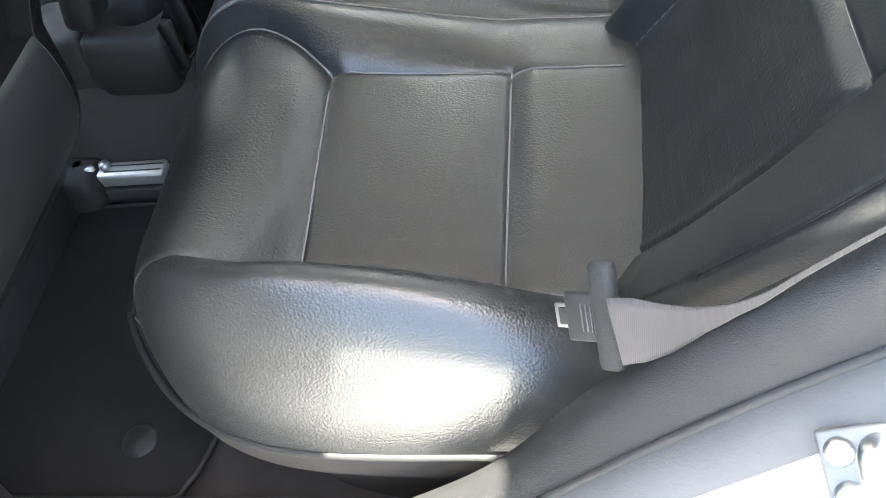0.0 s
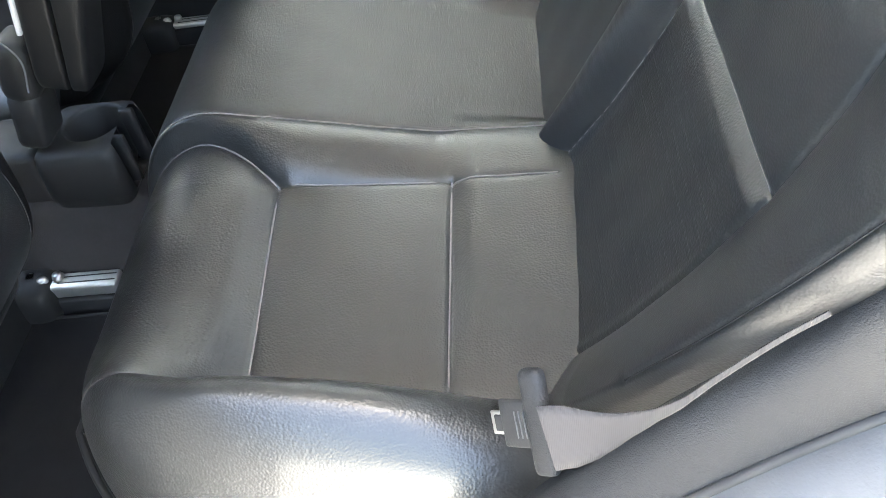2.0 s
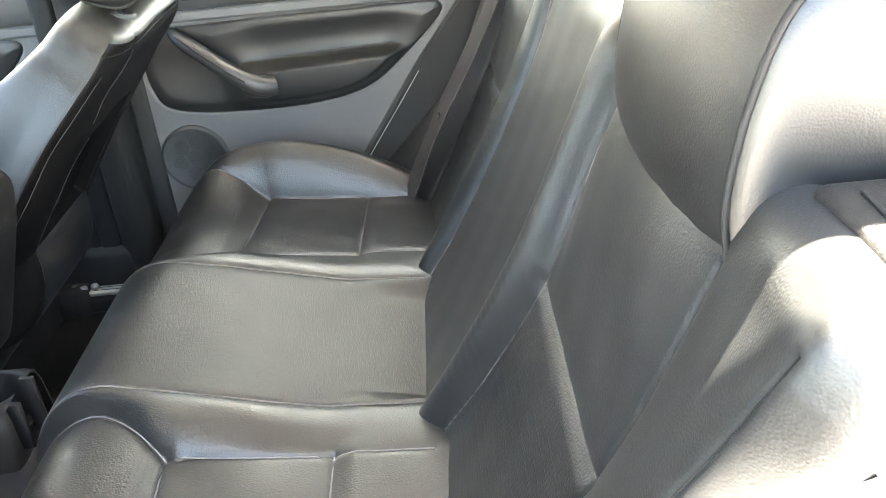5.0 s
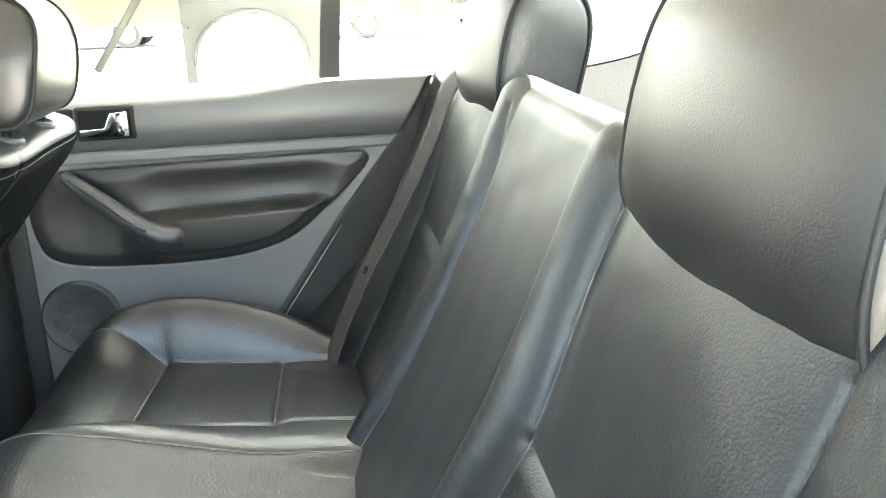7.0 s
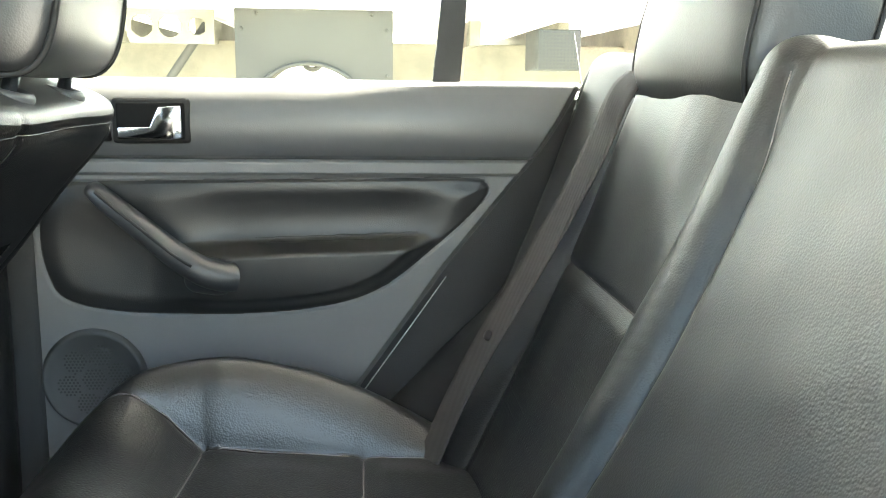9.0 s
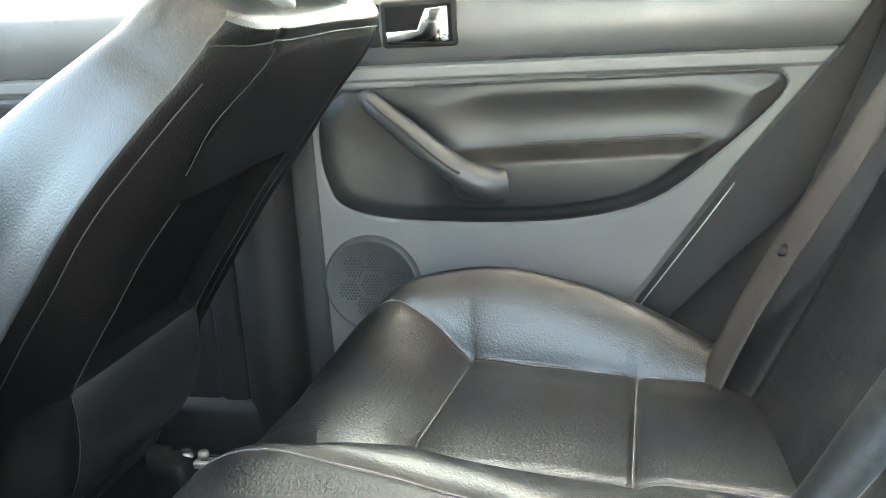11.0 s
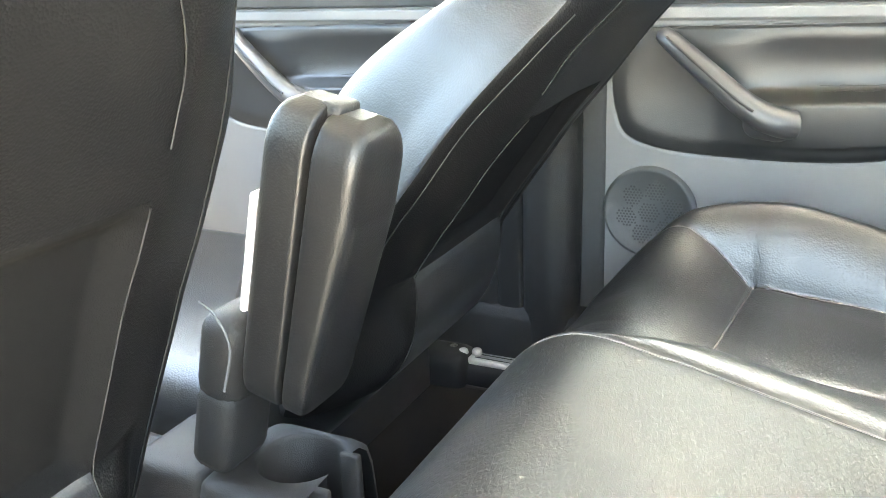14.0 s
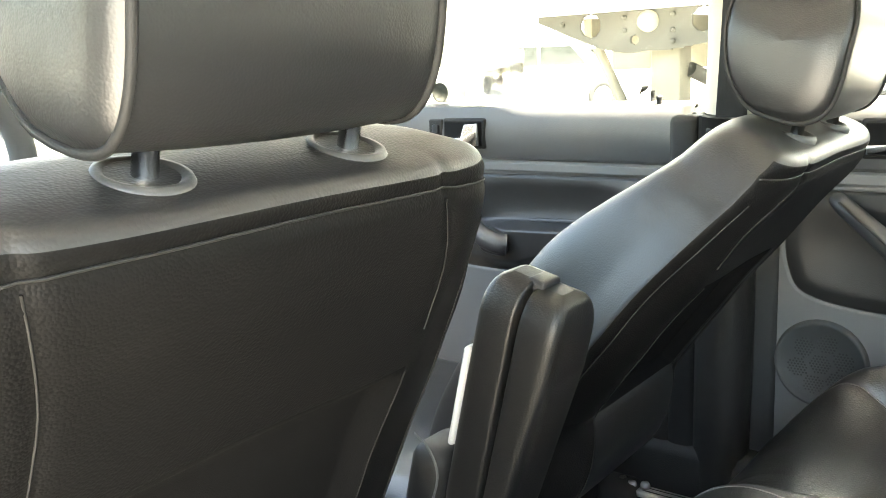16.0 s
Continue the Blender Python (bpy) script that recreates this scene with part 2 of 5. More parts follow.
RUBBER = node_mat("black rubber", (0.0228, 0.0228, 0.0228), 0.7, spec=0.54, bump=0.2, bump_scale=600)
SEAL = node_mat("grey door seal", (0.076, 0.0779, 0.0817), 0.7, spec=0.36, bump=0.3, bump_scale=500)
CARPET = node_mat("dark carpet", (0.036, 0.0325, 0.0315), 0.95, spec=0.12, bump=1.0, bump_scale=1400, vary=0.3, vary_scale=14)
MAT_CARPET = node_mat("floor mat pile", (0.014, 0.0136, 0.0138), 0.95, spec=0.08, bump=1.0, bump_scale=1200, vary=0.3, vary_scale=20)
WEBBING = node_mat("grey seat belt webbing", (0.045, 0.0405, 0.0395), 0.7, spec=0.30, bump=0.25, bump_scale=260, kind="weave", vary=0.08)
WEB_DARK = node_mat("black seat belt webbing", (0.0209, 0.0209, 0.0209), 0.75, spec=0.27, bump=0.5, bump_scale=260, kind="weave", vary=0.08)
CHROME = node_mat("polished chrome", (0.75, 0.75, 0.76), 0.12, metal=1.0, vary=0.04, rough_vary=0.05)
STEEL = node_mat("bare steel", (0.5, 0.5, 0.5), 0.35, metal=1.0, vary=0.15, vary_scale=40)
ZINC = node_mat("zinc plated steel", (0.6, 0.6, 0.58), 0.4, metal=0.9, vary=0.1, vary_scale=60)
CREAM = node_mat("cream pillar trim", (0.62, 0.58, 0.49), 0.6, bump=0.25, bump_scale=700, vary=0.05)
HEADLINER = node_mat("pale headliner cloth", (0.80, 0.77, 0.74), 0.95, spec=0.1, bump=0.6, bump_scale=900, vary=0.05)
WHITE_PAINT = node_mat("white car paint", (0.78, 0.79, 0.78), 0.15, spec=0.6, vary=0.03, rough_vary=0.04)
SHELF = node_mat("dark shelf felt", (0.0070, 0.0079, 0.0092), 0.95, spec=0.10, bump=0.8, bump_scale=1100, vary=0.15)
WHITE_PL = node_mat("pale plastic", (0.494, 0.494, 0.4845), 0.45, spec=0.9, bump=0.15, bump_scale=500, vary=0.08, vary_scale=40)
GLASS = glass_mat("window glass", (0.93, 0.96, 0.94))
REAR_GLASS = glass_mat("tinted rear glass", (0.50, 0.53, 0.50))
GRILLE_HOLE_SHADE = node_mat("grille hole shade", (0.038, 0.038, 0.038), 0.8, spec=0.27, bump=0.2, bump_scale=900)
GRILLE = node_mat("dark speaker grille", (0.052, 0.052, 0.051), 0.65, spec=0.6, bump=0.3, bump_scale=1200, vary=0.08)

SCREWED = node_mat("dull striker plate", (0.20, 0.20, 0.20), 0.5, metal=0.7, vary=0.2, vary_scale=60)

# ---- rear bench cushion ----
CUSH_F, CUSH_R = -0.082, 0.47
IN_A, IN_B, IN_F, IN_R = 0.238, 0.512, 0.122, 0.314       # edges of the sunk panels
MID_A = 0.156


def cush_w(x):
    return 0.634 - 0.158 * np.clip((0.28 - x) / 0.362, 0, 1) ** 4


FRONT_OUT = [(-0.076, 0.478), (-0.05, 0.500), (-0.02, 0.517), (0.02, 0.525), (0.05, 0.521), (0.085, 0.518), (IN_F + 0.006, IN_B)]   # outer seam of the front roll
CUSH_SEAMS = []
for _s in (-1, 1):
    CUSH_SEAMS += [
        [tuple(p) for p in spline([(-0.078, _s * 0.150), (0.02, _s * 0.153), (0.2, _s * MID_A), (0.42, _s * 0.152)], 14)],
        [tuple(p) for p in spline([(-0.07, _s * 0.168), (-0.02, _s * 0.170), (0.05, _s * 0.184), (IN_F, _s * IN_A)], 12)],
        [(IN_F, _s * IN_A), (IN_R, _s * (IN_A + 0.002))],
        [tuple(p) for p in spline([(IN_R, _s * (IN_A + 0.002)), (0.36, _s * 0.240), (0.43, _s * 0.238)], 8)],
        [(IN_F, _s * IN_A), (IN_F + 0.006, _s * IN_B)],
        [(IN_R, _s * IN_A), (IN_R, _s * IN_B)],
        [(IN_F + 0.006, _s * IN_B), (IN_R, _s * (IN_B + 0.003))],
        [tuple(p) for p in spline([(x, _s * y) for x, y in FRONT_OUT], 16)],
        [tuple(p) for p in spline([(IN_R, _s * (IN_B + 0.003)), (0.36, _s * 0.517), (0.42, _s * 0.519)], 8)],
    ]


MID_SEAM = spline([(-0.10, 0.150), (0.02, 0.153), (0.2, MID_A), (0.42, 0.152), (0.47, 0.152)], 40)
FOOT_I = spline([(-0.10, 0.166), (-0.07, 0.168), (-0.02, 0.170), (0.05, 0.184), (IN_F, IN_A), (0.17, IN_A + 0.001), (IN_R, IN_A + 0.002), (0.36, 0.240), (0.47, 0.238)], 60)
FOOT_O = spline([(-0.10, 0.455)] + FRONT_OUT + [ (0.2, IN_B + 0.001), (IN_R, IN_B + 0.003), (0.36, 0.517), (0.47, 0.520)], 60)


OUT_X = (-0.10, -0.06, -0.03, 0.0, 0.03, 0.06, 0.10, 0.14, 0.19, 0.25, 0.30, 0.36, 0.40, 0.47)
OUT_Z = (0.540, 0.588, 0.612, 0.629, 0.641, 0.645, 0.645, 0.644, 0.637, 0.622, 0.603, 0.571, 0.545, 0.495)

MID_X = (-0.10, 0.0, 0.04, 0.14, 0.21, 0.29, 0.405, 0.47)
MID_Z = (0.622, 0.624, 0.620, 0.599, 0.582, 0.563, 0.535, 0.519)


def eased_line(X, xs, zs):
    return sum(np.interp(X + o, xs, zs) for o in (-0.02, -0.01, 0.0, 0.01, 0.02)) / 5


def cush_top(X, Y):
    """Height of the cushion's upper side: level middle, rolls beside it, sunk panels, raised outer bolsters."""
    A = np.abs(Y)
    mid = eased_line(X, MID_X, MID_Z)
    inn = 0.5785 - 0.078 * X - 0.025 * np.clip((A - IN_A) / (IN_B - IN_A), 0, 1)
    out = eased_line(X, OUT_X, OUT_Z) + 0.007
    # the sunk panels lie below the roll in front of them
    roll = 0.5885 - 0.145 * 0.12 + 0.022 * np.sin(np.clip((0.124 - X) / 0.19, 0, 1) * math.pi) - 0.020 * sm(IN_A, IN_B, A)
    lift = np.interp(X, (-0.10, -0.03, 0.02, 0.045, 0.085, 0.124), (0.030, 0.037, 0.042, 0.040, 0.026, 0.0))
    roll = roll + lift * np.clip((A - 0.36) / 0.16, 0, 1) ** 2        # the front roll climbs onto the bolster
    pillow = 0.005 * np.sin(np.clip((A - IN_A) / (IN_B - IN_A), 0, 1) * math.pi) * np.sin(np.clip((X - IN_F) / (IN_R - IN_F), 0, 1) * math.pi)
    inner = roll + (inn + pillow - roll) * sm(0.092, 0.132, X)
    inner = np.where(X > IN_R, inn + 0.007 * sm(IN_R, IN_R + 0.03, X), inner)
    even = roll + (inn - roll) * sm(0.04, 0.20, X)
    inner = inner + (even - inner) * 0.85 * sm(IN_B - 0.075, IN_B, A)
    foot = np.interp(X, FOOT_I[:, 0], FOOT_I[:, 1])
    seam = np.minimum(np.interp(X, MID_SEAM[:, 0], MID_SEAM[:, 1]), foot - 0.012)
    t = np.clip((foot - A) / (foot - seam), 0, 1)
    crest = np.maximum(mid, inn + 0.006)
    z = inner + (crest - inner) * (1 - (1 - t) ** 2.9) + 0.004 * np.sin(math.pi * t ** 1.5) * sm(0.02, 0.06, foot - seam)
    z = z + (mid - crest) * sm(0.0, 0.04, seam - A)
    z = z - 0.005 * np.exp(-((A) / 0.12) ** 2) * np.exp(-((X - 0.2) / 0.15) ** 2)
    edge = sum(np.interp(X + o, FOOT_O[:, 0], FOOT_O[:, 1]) for o in np.linspace(-0.02, 0.02, 5)) / 5
    rise = np.clip((A - edge) / 0.070, 0, 1)
    z = z + (even - inner) * sm(0.0, 0.35, rise)
    z = z + (out - even) * (1 - (1 - rise) ** 2.1) ** 0.82
    for path in CUSH_SEAMS:
        d = seg_dist(X, Y, path)
        z = z - 0.0024 * np.exp(-(d / 0.0022) ** 2) - 0.0012 * np.exp(-(d / 0.008) ** 2)
    return z + np.sin(X * 61 + Y * 23) * np.sin(Y * 47 - X * 19) * 0.0004


def cush_z(X, Y):
    X, Y = np.asarray(X, float), np.asarray(Y, float)
    qx = np.clip(1 - (X - CUSH_F) / 0.135, 0, 1)
    qy = np.clip(1 - (cush_w(X) - np.abs(Y)) / 0.095, 0, 1)
    q = np.clip((qx ** 2.3 + qy ** 2.3) ** (1 / 2.3), 0, 1)
    t = cush_top(X, Y)
    return t - (t - 0.462) * (1 - np.sqrt(np.clip(1 - q ** 2.25, 0, 1)))


bench = thing("rear_bench_seat", "black leather rear bench seat with stitched sunk panels", "car seat", at=(0.2, 0, 0.28))
_nx, _ny = 300, 720
_u = np.linspace(0, 1, _nx)
_xs = CUSH_F + (CUSH_R - CUSH_F) * (_u ** 1.35)
_v = np.linspace(-1, 1, _ny)
_vs = np.sin(_v * math.pi / 2) * 0.45 + _v * 0.55
XX = np.repeat(_xs[:, None], _ny, 1)
YY = cush_w(XX) * _vs[None, :]
ZZ = cush_z(XX, YY)
P = np.stack([XX, YY, ZZ], 2)
OFF = np.array((0.2, 0, 0.28))
_cx, _cy = (XX[:-1, :-1] + XX[1:, 1:]) / 2, np.abs(YY[:-1, :-1] + YY[1:, 1:]) / 2
_perf = (_cx < IN_F) & (_cx > -0.05) & (_cy > 0.25) & (_cy < np.interp(_cx, FOOT_O[:, 0], FOOT_O[:, 1]) - 0.008)
_mid = _cy < 0.151
masked_ob("middle_seat", P - OFF, _mid, LEATHER_WORN, bench, "flat middle seat in worn smooth leather")
halves = {}
for _s in (-1, 1):
    _side = np.sign(YY[:-1, :-1]) == _s
    halves[_s] = masked_ob("cushion", P - OFF, ~_perf & ~_mid & _side, LEATHER, bench, "grained black leather cushion")
    masked_ob("front_roll", P - OFF, _perf & _side, LEATHER_PERF, halves[_s], "finely perforated black leather")
# welt round the lower edge and the cloth base under it
_edge = [P[-1, 0]] + [P[i, 0] for i in range(_nx - 1, 0, -3)] + [P[0, j] for j in range(0, _ny, 4)] + [P[i, -1] for i in range(1, _nx, 3)]
tube("welt", [Vector(p) - Vector(OFF) for p in _edge], 0.0042, PIPING, bench, "thin stitched welt", sides=8)
_rim = np.array([p for k, p in enumerate(_edge) if k % 2 == 0])
_base = np.stack([_rim, _rim * (1, 0.99, 1) - (0, 0, 0.05), np.column_stack([np.clip(_rim[:, 0] + 0.03, -1, 0.5), _rim[:, 1] * 0.955, np.full(len(_rim), 0.36)]),
                  np.column_stack([np.clip(_rim[:, 0] + 0.06, -1, 0.5), _rim[:, 1] * 0.93, np.full(len(_rim), 0.27)])], 1)
grid_ob("base", _base - OFF, CARPET, bench, "dark cloth seat base", flip=True)
for path in CUSH_SEAMS:
    pp = spline([(x, y) for x, y in path], max(10, len(path) * 3))
    zz = cush_z(pp[:, 0], pp[:, 1])
    tube("stitching", [(x - 0.2, y, z + 0.0012 - 0.28) for (x, y), z in zip(pp, zz)], 0.0010, THREAD, halves[1 if path[0][1] > 0 else -1], "grey stitching", sides=5)

# ---- rear backrest ----
BR_UP = np.array((0.447, 0, 0.894))
BR_N = np.array((-0.894, 0, 0.447))
BR_O = np.array((0.43, 0, 0.53))
H_TOP = 0.505


def wing_in(h):
    h = np.clip(h, -0.05, 0.5)
    return 0.472 + 0.333 * h - 0.32 * h * h


def wing_edge(h):
    return np.clip(0.548 + 0.379 * h - 0.086 * h * h, 0.56, 0.712)


def back_disp(Y, H):
    """Relief of the backrest along its normal."""
    A = np.abs(Y)
    d = np.zeros_like(A)
    d += 0.010 * sm(0.245, 0.16, A)                                # middle part stands a little proud
    roll_out = np.interp(H, ROLL_H, ROLL_Y)
    u = np.clip((A - 0.152) / (roll_out - 0.152), 0, 1)
    d += 0.020 * np.sin(u ** 1.15 * math.pi) ** 0.85               # rolls beside it
    wi, we = wing_in(H), wing_edge(H)
    u = np.clip((A - wi) / (we - wi), 0, 1.0)
    d += 0.036 * u ** 1.25 + 0.006 * np.sin(u * math.pi)           # side wings
    flare = sm(0.38, 0.48, H)                                      # the side widens towards the top
    d -= (2.0 - 1.1 * flare) * (np.sqrt(np.clip(A - we, 0, 1) ** 2 + 0.00008) - 0.009)
    d -= 18.0 * (np.sqrt(np.clip(A - we - 0.013 - 0.030 * flare, 0, 1) ** 2 + 0.000004) - 0.002)   # and turns in behind the side trim
    low = (A > roll_out) & (A < wi)
    step = 0.004 * sm(0.262, 0.274, H) + 0.0075 * np.exp(-np.clip(0.268 - H, 0, 1) / 0.05) * sm(0.270, 0.244, H)
    d += np.where(low, step - 0.004, 0.0) * np.minimum(sm(0.0, 0.014, A - roll_out), sm(0.0, 0.016, wi - A))
    d += 0.008 * np.sin(np.clip((H - 0.27) / 0.24, 0, 1) * math.pi) * sm(0.24, 0.3, A) * sm(0.56, 0.5, A)
    d -= 0.012 * np.sin(np.clip(H / 0.5, 0, 1) * math.pi)
    for path in BACK_SEAMS:
        dd = seg_dist(A, H, path)
        d = d - 0.0026 * np.exp(-(dd / 0.0024) ** 2) - 0.0014 * np.exp(-(dd / 0.008) ** 2)
    # the cover pulls into slack folds along the rolls
    fold = np.exp(-((A - 0.19) / 0.035) ** 2) * sm(0.02, 0.1, H) * sm(0.42, 0.3, H)
    d += fold * 0.00014 * np.sin(H * 430 + 160 * A + 2.0 * np.sin(H * 43 + Y * 9))
    d += np.sin(Y * 53 + H * 31) * np.sin(H * 43 - Y * 17) * 0.0005
    # the padded top below each headrest
    d += 0.020 * sm(0.30, 0.50, H) * sm(0.22, 0.33, A) * sm(0.62, 0.45, A)
    return d


ROLL_H = (-0.05, 0.0, 0.10, 0.20, 0.28, 0.37, 0.45, 0.52)
ROLL_Y = (0.196, 0.204, 0.226, 0.242, 0.250, 0.236, 0.233, 0.238)
BACK_SEAMS = [
    [tuple(p) for p in spline([(0.158, -0.02), (0.150, 0.2), (0.152, 0.4), (0.166, 0.50)], 14)],
    [tuple(p) for p in spline(list(zip(ROLL_Y, ROLL_H)), 24)],
    [(0.249, 0.268), (wing_in(0.268), 0.268)],
    [tuple(p) for p in spline([(wing_in(h), h) for h in (-0.03, 0.1, 0.25, 0.36, 0.47)], 14)],
    [tuple(p) for p in spline([(float(wing_edge(h)), h) for h in (0.12, 0.2, 0.3, 0.4, 0.5)], 14)],
]


def back_point(Y, H):
    """Points of the backrest's face; above H_TOP it rolls over to the rear."""
    Y, H = np.asarray(Y, float), np.asarray(H, float)
    hh = np.minimum(H, H_TOP)
    d = back_disp(Y, hh)
    over = np.clip(H - H_TOP, 0, None)
    r = 0.035
    w = np.minimum(over / r, math.pi / 2 + 0.25)
    rest = np.clip(over - r * (math.pi / 2 + 0.25), 0, None)
    up = hh + r * np.sin(w) + rest * math.cos(math.pi / 2 + 0.25)
    back = r * (1 - np.cos(w)) + rest * math.sin(math.pi / 2 + 0.25)
    A = np.abs(Y)
    edge = np.clip((A - 0.698 - 0.035 * sm(0.38, 0.48, hh)) / 0.036, 0, 1)
    fall = 0.11 * (1 - np.sqrt(np.clip(1 - edge ** 2.2, 0, 1)))
    n = d - back - fall
    return BR_O + BR_UP * up[..., None] + BR_N * n[..., None] + np.array((0, 1, 0)) * Y[..., None]


_nh, _ny = 260, 640
_hs = np.concatenate([np.linspace(-0.05, H_TOP, 220), np.linspace(H_TOP + 0.004, H_TOP + 0.2, 40)])
_ys = np.sin(np.linspace(-1, 1, _ny) * math.pi / 2) * 0.768 * 0.35 + np.linspace(-1, 1, _ny) * 0.768 * 0.65
HH = np.repeat(_hs[:, None], _ny, 1)
YY = np.repeat(_ys[None, :], _nh, 0)
P = back_point(YY, HH)
_ch, _ca = (HH[:-1, :-1] + HH[1:, 1:]) / 2, np.abs(YY[:-1, :-1] + YY[1:, 1:]) / 2
_low = (_ca > np.interp(_ch, ROLL_H, ROLL_Y) + 0.003) & (_ca < wing_in(_ch)) & (_ch < 0.268)
backrest = masked_ob("backrest", P - OFF, ~_low, LEATHER_SOFT, bench, "black leather backrest with side wings", flip=True)
for _s in (-1, 1):
    masked_ob("lower_insert", P - OFF, _low & (np.sign(YY[:-1, :-1]) == _s), LEATHER_PERF, backrest, "perforated black leather", flip=True)
for _k, path in enumerate(BACK_SEAMS):
    for sgn in (-1, 1):
        pp = spline(path, 40)
        if _k == 3:
            continue
        q = back_point(sgn * pp[:, 0], pp[:, 1]) + BR_N * 0.0005
        tube("stitching", q - OFF, 0.0007, PIPING if _k == 4 else THREAD, backrest, "fine stitching", sides=5)


def headrest_profile(n=56, cut=0.0):
    """Side view of a headrest: depth to the rear, height from its underside."""
    out = []
    for k in range(n):
        w = 2 * math.pi * k / n
        c, s = math.cos(w), math.sin(w)
        x = 0.078 * math.copysign(abs(c) ** 0.62, c)
        z = 0.088 * math.copysign(abs(s) ** 0.66, s)
        x -= 0.012 * (z / 0.088)             # leans forward at the top
        if x < 0 and z < 0:
            x *= 1 - 0.08 * (-z / 0.088)
        f = max(0.0, -x / 0.078) ** 1.4      # the front is cut away below and above
        z += cut * f * ((0.055 if z < 0 else -0.030) * abs(z) / 0.088)
        out.append((x, z + 0.088))
    return out


def headrest(name, label, group, at, tilt, width, cover, depth=1.0, height=1.0, posts=False, shift=0.0, bow=0.0, cut=0.0, taper=0.0):
    hr = thing(name, label, "headrest", group)
    prof = headrest_profile(cut=cut)

    def side(y, z):
        return y * (1 - taper * float(sm(0.40, 1.10, z / 0.176)) ** 1.4)
    cols = []
    half = width / 2
    for y, k in ((-half - 0.008, 0.0), (-half - 0.0078, 0.5), (-half - 0.0065, 0.86), (-half, 0.985), (-half + 0.004, 1.0), (-half + 0.03, 1.012), (-half * 0.55, 1.02), (-half * 0.25, 1.028), (0.0, 1.03), (half * 0.25, 1.028), (half * 0.55, 1.02),
                 (half - 0.03, 1.012), (half - 0.004, 1.0), (half, 0.985), (half + 0.0065, 0.86), (half + 0.0078, 0.5), (half + 0.008, 0.0)):
        b = bow * min(1.0, abs(y) / half) ** 2.5
        cols.append([(shift + x * k * depth + b * min(1.0, max(0.0, -x * k / 0.04)), side(y, 0.088 + (z - 0.088) * k), 0.088 * height + (z - 0.088) * k * height) for x, z in prof])
    grid_ob("pad", np.array(cols), cover, hr, close_v=True, flip=False)
    for y in (-half, half):
        tube("welt", [(shift + x * depth + bow * min(1.0, max(0.0, -x / 0.04)), side(y, z), 0.088 * height + (z - 0.088) * 1.0 * height) for x, z in prof], 0.0028, PIPING, hr, "thin stitched welt", sides=6, closed=True)
    if posts:
        for y in (-0.07, 0.07):
            rod("post", (0.0, y, 0.012), (0.0, y, -0.055), 0.0066, CHROME, hr, "chrome post")
    hr.matrix_basis = pose(*at, 0, tilt, 0)
    return hr


for _y in (-0.392, 0.392):
    headrest("rear_headrest", "black leather headrest on the rear backrest", "rear headrests", (0.654, _y + math.copysign(0.012, _y), 0.934), 20, 0.312, LEATHER_HEAD, 0.86, 1.13, bow=0.022)

# ---- door panels on the far side ----
def inside_poly(X, Y, poly):
    c = np.zeros(np.shape(X), bool)
    n = len(poly)
    for i in range(n):
        (x1, y1), (x2, y2) = poly[i], poly[(i + 1) % n]
        if y1 == y2:
            continue
        c ^= ((y1 > Y) != (y2 > Y)) & (X < (x2 - x1) * (Y - y1) / (y2 - y1) + x1)
    return c


DOOR_Y = 0.70
SILL = 0.967


